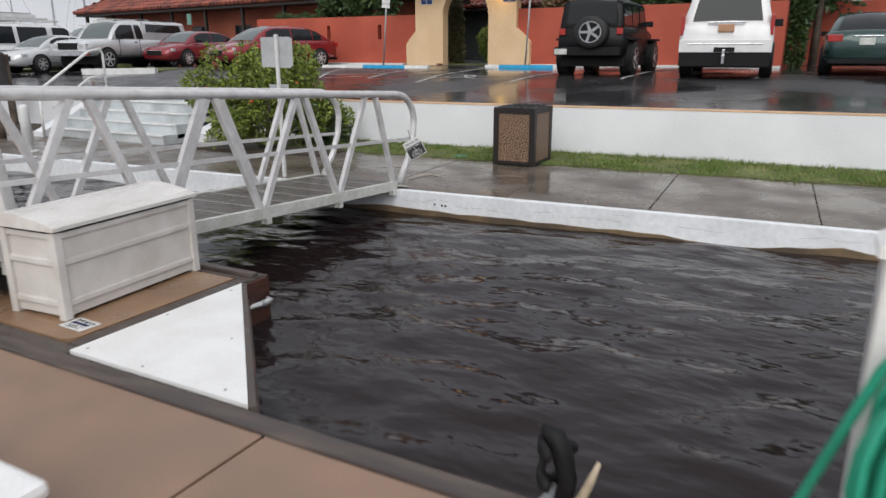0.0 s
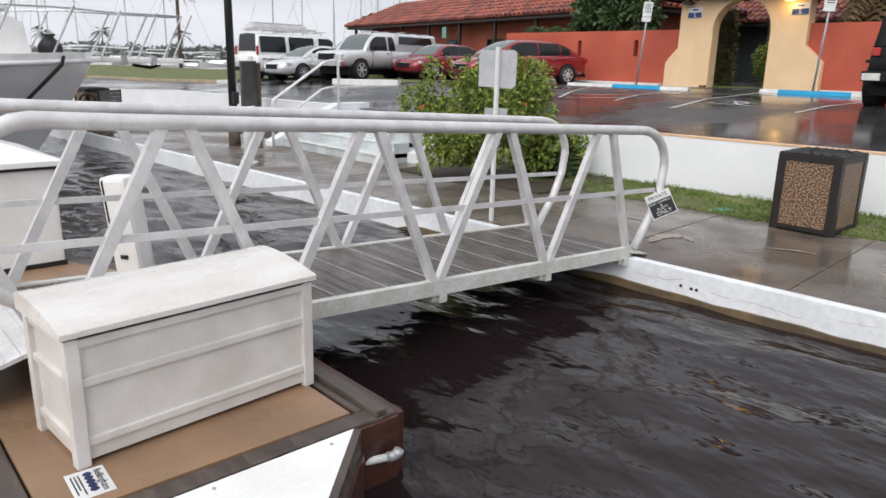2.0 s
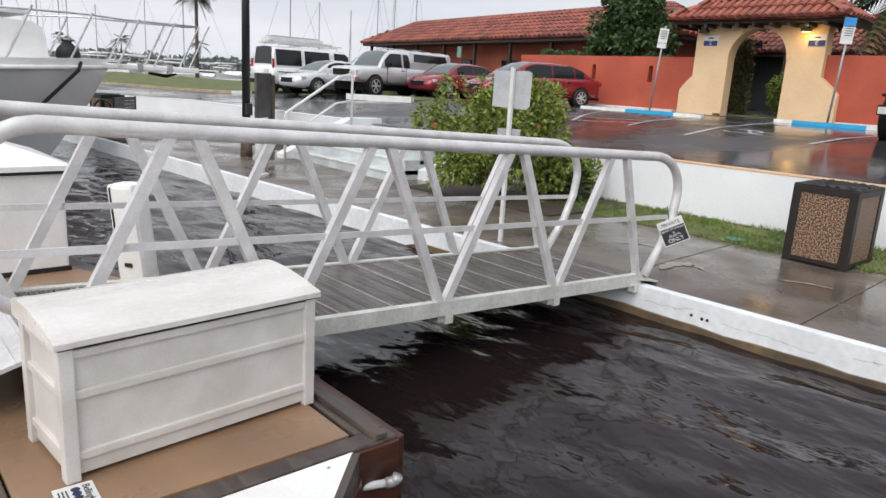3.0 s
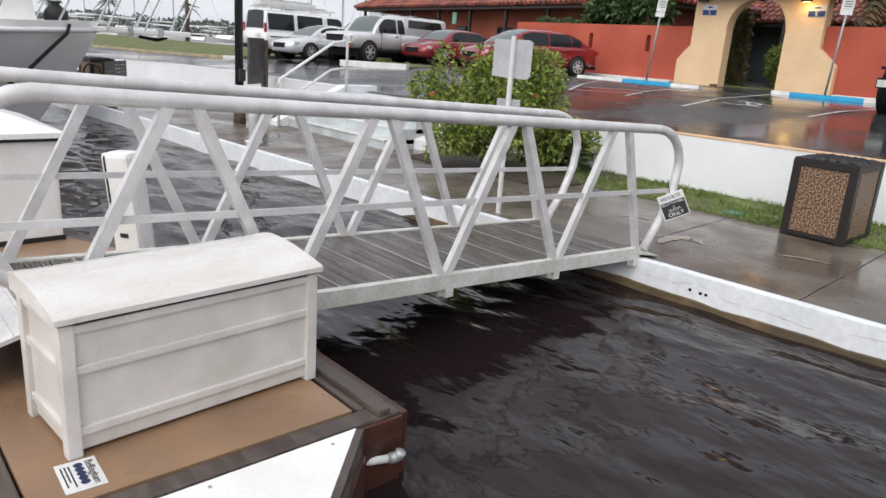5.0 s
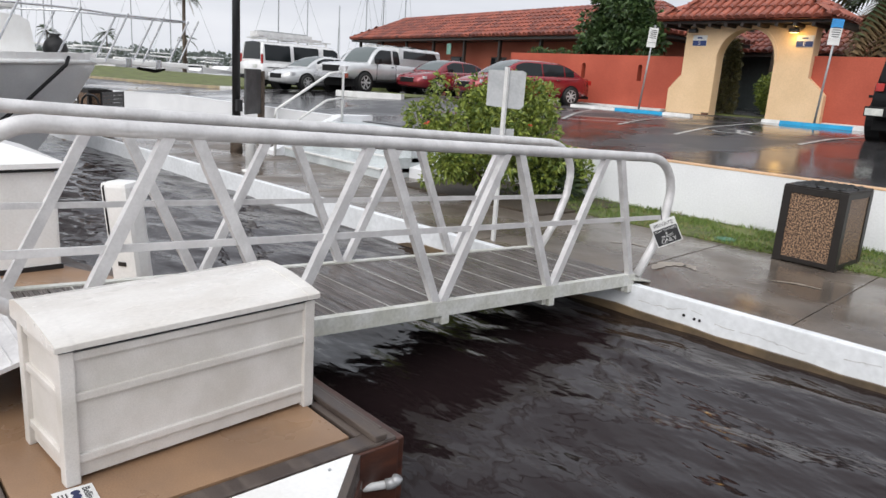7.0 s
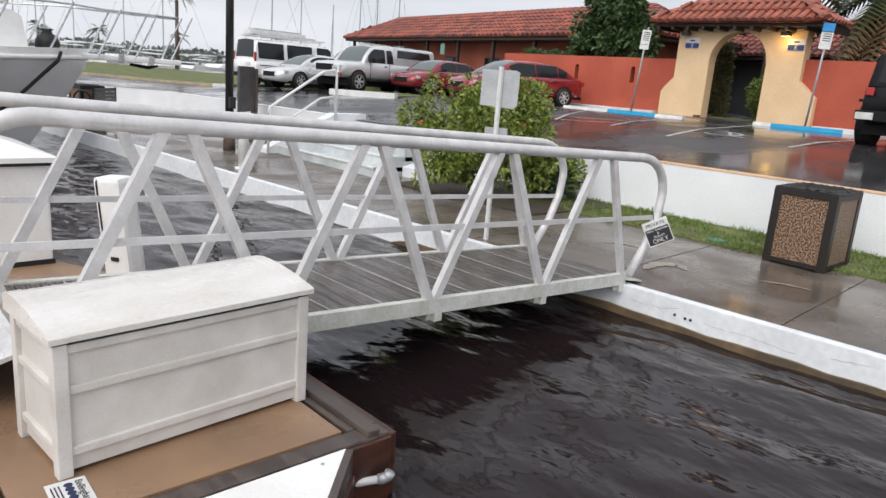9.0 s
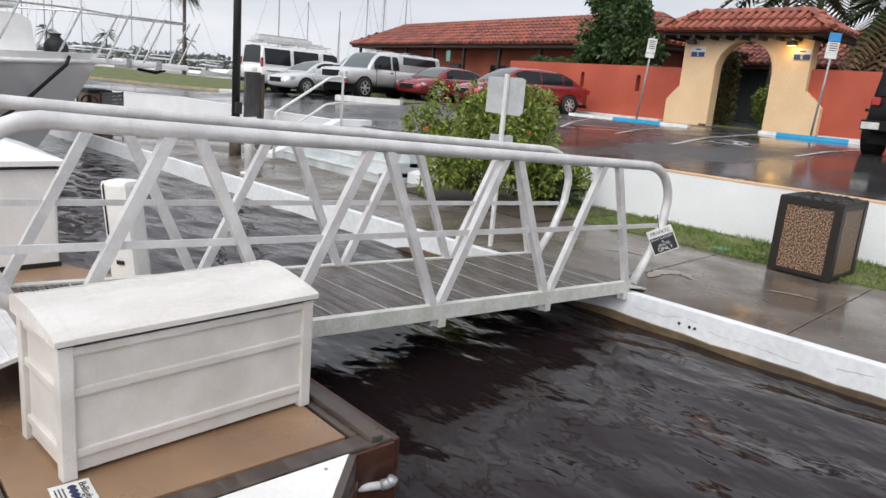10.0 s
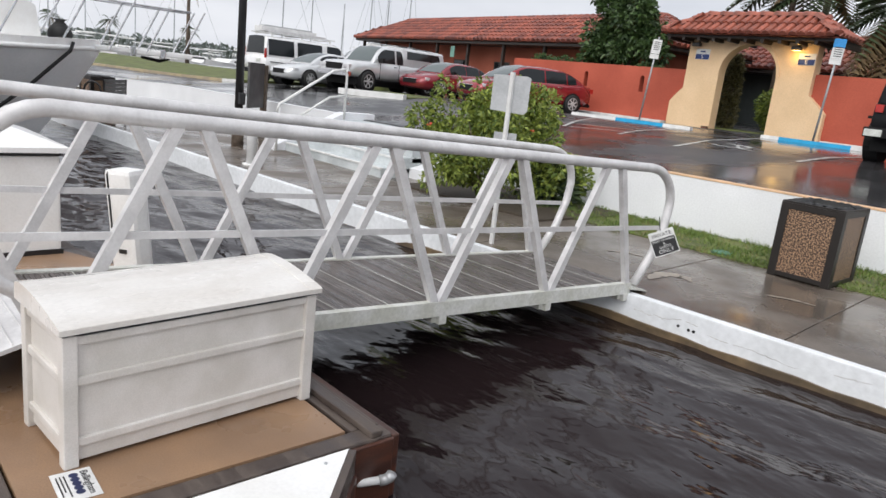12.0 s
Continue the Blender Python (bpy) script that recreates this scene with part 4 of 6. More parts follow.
def cabin_height(x, c):
    """Share of the full roof height at x along the greenhouse."""
    x0, x1, r0, r1 = c[:4]
    mid = (r0 + r1) / 2
    pts = [(x0 - 0.001, 0.0), (r0, 0.94), (mid, 1.0), (r1, 0.95), (x1 + 0.001, 0.0)]
    for (a, fa), (b, fb) in zip(pts, pts[1:]):
        if a <= x <= b:
            t = (x - a) / (b - a)
            if fa == 0.0:
                t = math.sin(t * math.pi / 2) ** 0.9
            elif fb == 0.0:
                t = 1 - math.sin((1 - t) * math.pi / 2) ** 0.9
            return fa + (fb - fa) * t
    return 0.0


def cabin_mesh(*c):
    """Greenhouse: base from x0 (rear) to x1 (front), roof from r0 to r1, lofted along its length."""
    x0, x1, r0, r1, zb, zr, wb, wr = c
    bm = bmesh.new()
    rings = []
    for i in range(25):
        x = x0 + (x1 - x0) * (0.5 - 0.5 * math.cos(math.pi * i / 24))
        h = max(0.004, cabin_height(x, c))
        ring = []
        sec = [(f, wb + (wr - wb) * f * h) for f in (0, 0.35, 0.7, 0.93)]
        half = [(y, zb + (zr - zb) * h * f) for f, y in sec] + [((wb + (wr - wb) * h) * 0.82, zb + (zr - zb) * h * 0.995)]
        for y, z in half:
            ring.append(bm.verts.new((x, -y, z)))
        ring.append(bm.verts.new((x, 0, zb + (zr - zb) * h + 0.03 * h)))
        for y, z in reversed(half):
            ring.append(bm.verts.new((x, y, z)))
        rings.append(ring)
    for p, q in zip(rings, rings[1:]):
        for k in range(len(p) - 1):
            bm.faces.new((p[k], p[k + 1], q[k + 1], q[k]))
    bmesh.ops.recalc_face_normals(bm, faces=bm.faces[:])
    return bm


def strip(rows):
    """A curved pane from rows of points, doubled in depth by a hair."""
    bm = bmesh.new()
    vr = [[bm.verts.new(p) for p in row] for row in rows]
    for a, b in zip(vr, vr[1:]):
        for k in range(len(a) - 1):
            bm.faces.new((a[k], a[k + 1], b[k + 1], b[k]))
    bmesh.ops.recalc_face_normals(bm, faces=bm.faces[:])
    return bm


def side_pane(c, a, b, sgn):
    x0, x1, r0, r1, zb, zr, wb, wr = c
    rows = []
    for i in range(9):
        x = x0 + (x1 - x0) * (a + (b - a) * i / 8)
        h = cabin_height(x, c)
        lo, hi = 0.1, max(0.13, min(0.84, h - 0.1))
        rows.append([(x, sgn * (wb + (wr - wb) * f + 0.012), zb + (zr - zb) * f) for f in (lo, (lo + hi) / 2, hi)])
    return strip(rows)


def screen_pane(c, front):
    x0, x1, r0, r1, zb, zr, wb, wr = c
    rows = []
    for i in range(9):
        t = 0.06 + 0.86 * i / 8
        x = x1 + (r1 - x1) * t if front else x0 + (r0 - x0) * t
        h = cabin_height(x, c)
        w = (wb + (wr - wb) * h) * 0.8
        z = zb + (zr - zb) * h
        rows.append([(x + (0.012 if front else -0.012), y * w, z + 0.012 + 0.03 * h * (1 - abs(y)) - 0.012 * abs(y)) for y in (-1, -0.5, 0, 0.5, 1)])
    return strip(rows)


def quad_plate(pts, lift):
    """A thin curved pane from four corners, pushed out by lift."""
    p = [Vector(q) for q in pts]
    n = (p[1] - p[0]).cross(p[3] - p[0]).normalized()
    bm = bmesh.new()
    lo = [bm.verts.new(q) for q in p]
    hi = [bm.verts.new(q + n * lift) for q in p]
    bm.faces.new(hi)
    for i in range(4):
        bm.faces.new((lo[i], lo[(i + 1) % 4], hi[(i + 1) % 4], hi[i]))
    bmesh.ops.recalc_face_normals(bm, faces=bm.faces[:])
    return bm


def vehicle(name, m, label, col, spec, category="car"):
    """spec: numbers of the body, see below. Front is +x."""
    c = thing(name, m, label, category, "parked vehicles")
    part("body", body_mesh(spec["body"]), col, c, smooth=True)
    part("cabin", cabin_mesh(*spec["cabin"]), spec.get("roof", col), c, smooth=True)

    for sgn in (-1, 1):
        for a, b in spec["windows"]:
            part("side_window", side_pane(spec["cabin"], a, b, sgn), M_GLASS, c, smooth=True)
    part("windscreen", screen_pane(spec["cabin"], True), M_SCREEN, c, smooth=True)
    part("rear_window", screen_pane(spec["cabin"], False), M_GLASS, c, smooth=True)
    wx = spec["wheels"]
    # black box added between the wheels as the shadow under the car
    part("underbody", box(min(wx) - 0.5, max(wx) + 0.5, -spec["track"] + 0.12, spec["track"] - 0.12, 0.2, 0.5, 0.02), M_TRIM, c, "black underbody box standing in for the shade below")
    r, w, tr = spec["tyre"]
    hw = spec["track"]
    for x in wx:
        for s in (-1, 1):
            bm = bmesh.new()
            add_tube(bm, [(x, s * (hw - 0.25), r), (x, s * (hw + 0.005), r)], r * 1.16, 24)
            part("wheel_arch", bm, M_TRIM, c)
            add_wheel(c, x, s * (hw - w / 2 + 0.035), r, w, spec.get("rim", M_ALLOY), tr)
    for nm, mat, bx in spec["bits"]:
        part(nm, box(*bx, 0.012), mat, c)
    return c


def sedan_spec(L=4.8, H=1.45, W=1.84, rim=M_ALLOY):
    f, b = L / 2, -L / 2
    w = W / 2
    return dict(
        body=[(b, 0.4, 0.82, w * 0.72), (b + 0.1, 0.3, 0.98, w * 0.88), (b + 0.7, 0.22, 1.02, w * 0.98), (-0.6, 0.2, 0.98, w), (0.7, 0.2, 0.95, w),
              (f - 1.1, 0.22, 0.9, w * 0.99), (f - 0.35, 0.24, 0.78, w * 0.9), (f - 0.06, 0.3, 0.66, w * 0.76), (f, 0.36, 0.56, w * 0.6)],
        cabin=(b + 0.3, f - 1.05, b + 1.5, f - 2.2, 0.9, H, w * 0.9, w * 0.68),
        windows=((0.14, 0.25), (0.265, 0.52), (0.535, 0.84)), wheels=(f - 0.95, b + 1.0), tyre=(0.33, 0.22, 7), track=w, rim=rim,
        bits=[("headlight", M_LAMPCLEAR, (f - 0.42, f - 0.2, 0.5, 0.8, 0.6, 0.71)), ("headlight", M_LAMPCLEAR, (f - 0.42, f - 0.2, -0.8, -0.5, 0.6, 0.71)),
              ("grille", M_TRIM, (f - 0.1, f + 0.012, -0.38, 0.38, 0.44, 0.62)), ("grille_bar", M_CHROME, (f - 0.05, f + 0.02, -0.4, 0.4, 0.615, 0.64)),
              ("tail_light", M_LAMPRED, (b - 0.004, b + 0.25, 0.5, 0.82, 0.76, 0.92)), ("tail_light", M_LAMPRED, (b - 0.004, b + 0.25, -0.82, -0.5, 0.76, 0.92)),
              ("number_plate", M_PLATE, (b - 0.02, b + 0.02, -0.16, 0.16, 0.68, 0.84)), ("boot_strip", M_CHROME, (b - 0.01, b + 0.05, -0.3, 0.3, 0.87, 0.895)),
              ("door_mirror", M_TRIM, (0.62, 0.78, w * 0.95, w * 1.12, 0.94, 1.06)), ("door_mirror", M_TRIM, (0.62, 0.78, -w * 1.12, -w * 0.95, 0.94, 1.06)),
              ("door_handle", M_CHROME, (-0.95, -0.78, w - 0.01, w + 0.015, 0.84, 0.87)), ("door_handle", M_CHROME, (0.1, 0.27, w - 0.01, w + 0.015, 0.83, 0.86)),
              ("sill_strip", M_CHROME, (-1.0, 1.1, w - 0.012, w + 0.008, 0.36, 0.385)), ("door_gap", M_TRIM, (-0.26, -0.245, w - 0.02, w + 0.003, 0.3, 0.93)),
              ("bumper_lip", M_TRIM, (b - 0.01, b + 0.3, -w * 0.8, w * 0.8, 0.26, 0.36))])


def heading(hx, hy):
    return math.degrees(math.atan2(hy, hx))


def parked(x, y, hx, hy, dz=0.0):
    return pose(x, y, lot_z(x, y) + dz, 0, 0, heading(hx, hy))


RED = paint("dark_red_car_paint", (0.28, 0.018, 0.025))
RED2 = paint("maroon_car_paint", (0.26, 0.025, 0.035))
SILVER = paint("silver_car_paint", (0.7, 0.71, 0.72), 0.3)
WHITEP = paint("white_car_paint", (0.8, 0.8, 0.8), 0.0)
BLACKP = material("black_car_paint", (0.007, 0.007, 0.008), 0.4, second=(0.006, 0.006, 0.007), scale=3, amount=0.05, bump=0.0, spec=0.22, coat=0.06)
GREENP = paint("dark_green_car_paint", (0.025, 0.06, 0.055), 0.3)

vehicle("sedan", parked(-16.62, 18.62, -0.2, -0.98), "dark red sedan with chrome trim parked by the red wall", RED, sedan_spec(5.0, 1.48, 1.86))
vehicle("sedan", parked(-22.3, 19.95, 0.1, -0.99), "maroon compact sedan parked beside a pickup", RED2, sedan_spec(4.6, 1.42, 1.8))
vehicle("sedan", parked(-26.05, 16.0, 0.12, -0.99), "small silver sedan parked beside a white van", SILVER, sedan_spec(4.5, 1.42, 1.75))
vehicle("sedan", parked(2.75, 19.3, 0.0, 1.0), "dark green sedan parked facing the wall", GREENP, sedan_spec(4.9, 1.47, 1.86))

pick = dict(
    body=[(-3.2, 0.55, 1.0, 0.8), (-3.1, 0.5, 1.12, 0.87), (-0.4, 0.45, 1.12, 0.89), (0.7, 0.45, 1.12, 0.89), (1.4, 0.46, 1.1, 0.88), (2.3, 0.5, 1.04, 0.84), (2.52, 0.55, 0.95, 0.78), (2.6, 0.6, 0.85, 0.7)],
    cabin=(-0.45, 1.35, -0.3, 0.55, 1.05, 1.74, 0.82, 0.68), windows=((0.03, 0.24), (0.3, 0.85)), wheels=(1.65, -1.95), tyre=(0.38, 0.26, 6), track=0.89,
    bits=[("shell_rib", SILVER, (-3.1, -0.42, -0.4, 0.4, 1.78, 1.83)), 
          ("bumper", M_CHROME, (2.5, 2.68, -0.82, 0.82, 0.5, 0.68)), ("bumper", M_CHROME, (-3.3, -3.15, -0.8, 0.8, 0.5, 0.65)), ("grille", M_TRIM, (2.5, 2.63, -0.42, 0.42, 0.72, 0.95)),
          ("headlight", M_LAMPCLEAR, (2.4, 2.6, 0.45, 0.78, 0.75, 0.93)), ("headlight", M_LAMPCLEAR, (2.4, 2.6, -0.78, -0.45, 0.75, 0.93)),
          ("door_mirror", M_TRIM, (0.95, 1.1, 0.85, 1.05, 1.1, 1.28)), ("door_gap", M_TRIM, (-0.1, -0.085, 0.86, 0.893, 0.5, 1.1)), ("door_gap", M_TRIM, (1.0, 1.015, 0.86, 0.893, 0.5, 1.1)), ("door_handle", M_TRIM, (0.05, 0.2, 0.88, 0.9, 0.98, 1.02)),
          ("roof_rack", M_TRIM, (-2.3, -2.24, -0.7, 0.7, 1.82, 1.86)), ("roof_rack", M_TRIM, (-1.5, -1.44, -0.7, 0.7, 1.82, 1.86)), ("roof_rack", M_TRIM, (-0.7, -0.64, -0.7, 0.7, 1.82, 1.86)), ("side_step", M_TRIM, (-0.9, 1.1, 0.82, 0.95, 0.4, 0.46))])
pk = vehicle("pickup_truck", parked(-24.27, 17.8, 0.2, -0.98) @ Matrix.Diagonal((1.07, 1.07, 1.07, 1)), "silver pickup truck with a camper shell on the bed", SILVER, pick, "pickup truck")

bm = add_prism(bmesh.new(), [(-0.82, 1.06), (0.82, 1.06), (0.79, 1.35), (0.7, 1.72), (0.6, 1.79), (-0.6, 1.79), (-0.7, 1.72), (-0.79, 1.35)], "x", -3.1, -0.42)
shell = part("camper_shell", bm, SILVER, pk)
part("shell_window", quad_plate([(-0.62, 0.786, 1.38), (-2.85, 0.786, 1.38), (-2.75, 0.712, 1.68), (-0.7, 0.712, 1.68)], 0.01), M_GLASS, shell)
part("shell_window", quad_plate([(-2.85, -0.786, 1.38), (-0.62, -0.786, 1.38), (-0.7, -0.712, 1.68), (-2.75, -0.712, 1.68)], 0.01), M_GLASS, shell)

van = dict(
    body=[(-2.75, 0.45, 1.1, 0.94), (-2.65, 0.4, 1.2, 0.98), (1.2, 0.4, 1.2, 0.99), (1.9, 0.42, 1.12, 0.97), (2.55, 0.45, 1.0, 0.9), (2.75, 0.5, 0.85, 0.8)],
    cabin=(-2.68, 1.95, -2.6, 1.2, 1.14, 2.08, 0.95, 0.8), windows=((0.03, 0.32), (0.36, 0.66), (0.72, 0.9)), wheels=(1.75, -1.75), tyre=(0.37, 0.24, 6), track=0.98,
    bits=[("tail_light", M_LAMPRED, (-2.74, -2.66, 0.86, 0.96, 1.1, 1.5)), ("tail_light", M_LAMPRED, (-2.74, -2.66, -0.96, -0.86, 1.1, 1.5)), ("rub_strip", M_TRIM, (-2.5, 1.4, -1.0, -0.985, 0.92, 0.96)),
          ("number_plate", M_PLATE, (-2.78, -2.74, -0.6, -0.25, 0.9, 1.05)), ("bumper", M_TRIM, (-2.85, -2.7, -0.92, 0.92, 0.4, 0.58)), ("headlight", M_LAMPCLEAR, (2.5, 2.72, 0.5, 0.85, 0.75, 0.95)), ("headlight", M_LAMPCLEAR, (2.5, 2.72, -0.85, -0.5, 0.75, 0.95)),
          ("roof_rail", M_WHITE, (-2.5, 1.2, 0.68, 0.72, 2.2, 2.25)), ("roof_rail", M_WHITE, (-2.5, 1.2, -0.72, -0.68, 2.2, 2.25)), ("rack_bar", M_WHITE, (-2.3, -2.26, -0.72, 0.72, 2.15, 2.2)), ("rack_bar", M_WHITE, (-0.7, -0.66, -0.72, 0.72, 2.15, 2.2)),
          ("rack_bar", M_WHITE, (0.9, 0.94, -0.72, 0.72, 2.15, 2.2)), ("rack_post", M_WHITE, (-2.3, -2.25, -0.72, -0.66, 2.0, 2.22)), ("rack_post", M_WHITE, (-0.7, -0.65, -0.72, -0.66, 2.0, 2.22)), ("rack_post", M_WHITE, (0.9, 0.95, -0.72, -0.66, 2.0, 2.22)),
          ("ladder", M_ALU, (-2.6, 0.8, -0.5, -0.1, 2.26, 2.34)), ("rack_load", M_WHITE, (-2.4, 0.6, 0.0, 0.6, 2.26, 2.5)), ("load_cover", M_GREY, (-2.2, 0.4, 0.05, 0.55, 2.501, 2.56))])
vehicle("van", parked(-29.8, 17.3, -0.07, 0.99), "white cargo van with a roof rack and ladder", WHITEP, van, "van")
vehicle("van", parked(-33.6, 24.2, -0.3, -0.95), "white van parked behind the pickup", WHITEP, van, "van")

suv = dict(
    body=[(-2.6, 0.5, 1.1, 0.93), (-2.52, 0.42, 1.2, 1.0), (0.9, 0.4, 1.18, 1.02), (1.6, 0.42, 1.14, 1.0), (2.4, 0.45, 1.05, 0.93), (2.6, 0.5, 0.9, 0.82)],
    cabin=(-2.52, 1.45, -2.25, 0.6, 1.14, 1.9, 0.95, 0.76), windows=((0.03, 0.25), (0.28, 0.55), (0.58, 0.86)), wheels=(1.65, -1.45), tyre=(0.4, 0.28, 6), track=1.01,
    bits=[("tail_light", M_LAMPRED, (-2.6, -2.45, 0.9, 0.985, 0.92, 1.36)), ("tail_light", M_LAMPRED, (-2.6, -2.45, -0.985, -0.9, 0.92, 1.36)), ("bumper", WHITEP, (-2.74, -2.5, -0.98, 0.98, 0.55, 0.83)),
          ("number_plate", material("orange_plate", (0.55, 0.3, 0.18), 0.4), (-2.66, -2.6, -0.17, 0.17, 1.0, 1.16)), ("plate_strip", M_CHROME, (-2.65, -2.6, -0.4, 0.4, 1.18, 1.22)), ("strip", M_CHROME, (-2.755, -2.72, -0.8, 0.8, 0.72, 0.745)),
          # black valance, deepened to include the shade under the bumper
          ("hitch", M_CHROME, (-2.95, -2.7, -0.035, 0.035, 0.42, 0.5)), ("tow_ball", M_CHROME, (-2.93, -2.87, -0.03, 0.03, 0.3, 0.62)), ("valance_and_shade", M_TRIM, (-2.72, -2.3, -0.97, 0.97, 0.24, 0.549)), ("recess", M_TRIM, (-2.76, -2.7, -0.22, 0.22, 0.56, 0.66)),
          ("door_mirror", M_TRIM, (0.85, 1.0, 0.9, 1.2, 1.2, 1.38)), ("door_mirror", M_TRIM, (0.85, 1.0, -1.2, -0.9, 1.2, 1.38))])
vehicle("suv", parked(-0.3, 17.6, -0.08, 1.0), "large white suv with a tow hitch parked facing the wall", WHITEP, suv, "suv")

jeep = dict(
    body=[(-1.95, 0.5, 1.12, 0.76), (-1.85, 0.42, 1.2, 0.79), (0.7, 0.42, 1.2, 0.79), (0.8, 0.42, 1.16, 0.76), (1.8, 0.5, 1.12, 0.68), (1.95, 0.55, 1.05, 0.62)],
    cabin=(-1.92, 0.78, -1.82, 0.45, 1.15, 1.86, 0.74, 0.66), windows=((0.03, 0.34), (0.37, 0.64), (0.68, 0.94)), wheels=(1.25, -1.2), tyre=(0.41, 0.28, 5), track=0.88,
    bits=[("tail_light", M_LAMPRED, (-1.99, -1.9, 0.6, 0.74, 0.98, 1.14)), ("tail_light", M_LAMPRED, (-1.99, -1.9, -0.74, -0.6, 0.98, 1.14)), ("bumper", M_TRIM, (-2.12, -1.9, -0.72, 0.82, 0.48, 0.68)),
          ("number_plate", M_PLATE, (-2.14, -2.1, 0.5, 0.8, 0.5, 0.64)), ("fender", M_TRIM, (-1.6, -0.8, 0.74, 0.93, 0.85, 0.91)), ("fender", M_TRIM, (-1.6, -0.8, -0.93, -0.74, 0.85, 0.91)),
          ("fender", M_TRIM, (0.88, 1.65, 0.66, 0.93, 0.85, 0.91)), ("fender", M_TRIM, (0.88, 1.65, -0.93, -0.66, 0.85, 0.91)), ("door_mirror", M_TRIM, (0.5, 0.57, 0.74, 0.93, 1.22, 1.36)), ("door_mirror", M_TRIM, (0.5, 0.57, -0.93, -0.74, 1.22, 1.36)),
          ("hinge", M_TRIM, (-2.0, -1.93, -0.3, 0.3, 1.0, 1.06))])
jp = vehicle("off_roader", parked(-3.4, 17.4, -0.02, 1.0) @ Matrix.Diagonal((1, 1.1, 1, 1)), "black off-road vehicle with a rear spare wheel", BLACKP, jeep, "off-roader")
spare = add_wheel(jp, -2.1, 0.05, 0.39, 0.26, M_GALV, 5)
spare.name = "spare_wheel"
spare.matrix_basis = pose(-2.12, -0.06, 1.04, 0, 0, 90)

# planted island with white kerb
isl = thing("parking_island", Matrix(), "white kerbed planted island in the parking lot", "kerb", kind="structure")
zi = lot_z(-20, 14)
part("kerb_stone", tube([(-20.3, 13.2, zi + 0.06), (-17.9, 14.2, zi + 0.09)], 0.1, flat=(0.22, 0.2)), M_WHITE, isl)
part("turf", prism([(-20.3, 13.35), (-18.0, 14.3), (-20.2, 18.0), (-22.6, 17.2)], "z", zi - 0.3, zi + 0.1), M_TURF, isl)

# ---- promenade steps, handrail, posts ----
steps = thing("promenade_steps", Matrix(), "white painted concrete steps up to the parking lot", "steps", kind="structure")
M_PALE = material("pale_painted_concrete", (0.62, 0.66, 0.67), 0.45, second=(0.42, 0.45, 0.46), scale=1.5, grain=30, amount=0.25)
for i in range(4):
    z1 = WALK_Z + 0.18 * (i + 1)
    part("step", box(-12.4, -9.0, 6.75 + i * 0.34, 8.9, WALK_Z - 0.1 + 0.18 * i, z1, 0.012), M_PALE, steps)
for i in range(4):
    part("nosing", box(-12.38, -9.0, 6.73 + i * 0.34, 6.79 + i * 0.34, WALK_Z + 0.18 * (i + 1) - 0.03, WALK_Z + 0.18 * (i + 1) + 0.006, 0.006), M_WHITE, steps)
part("cheek_wall", prism([(7.4, -0.3), (7.4, 0.1), (8.3, 0.32), (9.0, 0.34), (9.0, -0.3)], "x", -8.999, -8.5), M_WALLWHITE, steps)
part("cheek_wall", prism([(6.5, -0.3), (6.5, 0.02), (8.2, 0.78), (9.0, 0.78), (9.0, -0.3)], "x", -12.7, -12.4), M_WALLWHITE, steps)
rail = thing("handrail", Matrix(), "white pipe handrail beside the promenade steps", "handrail")
HRX = -12.3
part("top_rail", tube([(HRX, 6.45, 0.72), (HRX, 6.5, 0.88), (HRX, 7.75, 1.66), (HRX, 8.05, 1.72), (HRX, 8.1, 1.6), (HRX, 8.1, 0.64)], 0.028, 10), M_WHITE, rail, smooth=True)
part("mid_rail", tube([(HRX, 6.75, 0.52), (HRX, 7.7, 1.1), (HRX, 8.1, 1.16)], 0.024, 10), M_WHITE, rail, smooth=True)
part("post", tube([(HRX, 6.47, WALK_Z - 0.05), (HRX, 6.5, 0.85)], 0.028, 10), M_WHITE, rail, smooth=True)

post = thing("lamp_post", pose(-13.05, 5.98, WALK_Z), "tall black lamp post with a dark brown foot", "lamp post")
part("base", tube([(0, 0, -0.02), (0, 0, 0.34), (0, 0, 0.36)], [0.13, 0.12, 0.1], 14), M_BARK, post, "dark brown foot", smooth=True)
part("shaft", tube([(0, 0, 0.34), (0, 0, 6.2)], [0.088, 0.072], 14), M_BLACK, post, smooth=True)
part("cable_box", box(0.06, 0.18, -0.06, 0.06, 0.86, 1.1, 0.012), M_BLACK, post)
part("head", tube([(0, 0, 6.2), (0, 0, 6.38), (0, 0, 6.68)], [0.1, 0.24, 0.14], 14), M_BLACK, post, smooth=True)
bollard = thing("bollard", pose(-10.45, 5.0, WALK_Z), "white painted pipe bollard on a thin round foot", "bollard")
part("foot", tube([(0, 0, -0.01), (0, 0, 0.02), (0, 0, 0.025)], [0.15, 0.15, 0.13], 18), M_WHITE, bollard, smooth=True)
part("pipe", tube([(0, 0, 0.0), (0, 0, 0.78), (0, 0, 0.82), (0, 0, 0.835)], [0.085, 0.085, 0.07, 0.03], 18), M_WHITE, bollard, smooth=True)
board = thing("notice_board", pose(-15.65, 7.66, WALK_Z, 0, 0, 128), "dark weathered notice board on a post seen from behind", "notice board")
part("panel", box(-0.42, 0.42, -0.03, 0.03, 0.62, 1.72, 0.01), material("weathered_board", (0.1, 0.1, 0.1), 0.5, second=(0.06, 0.06, 0.06), scale=3), board)
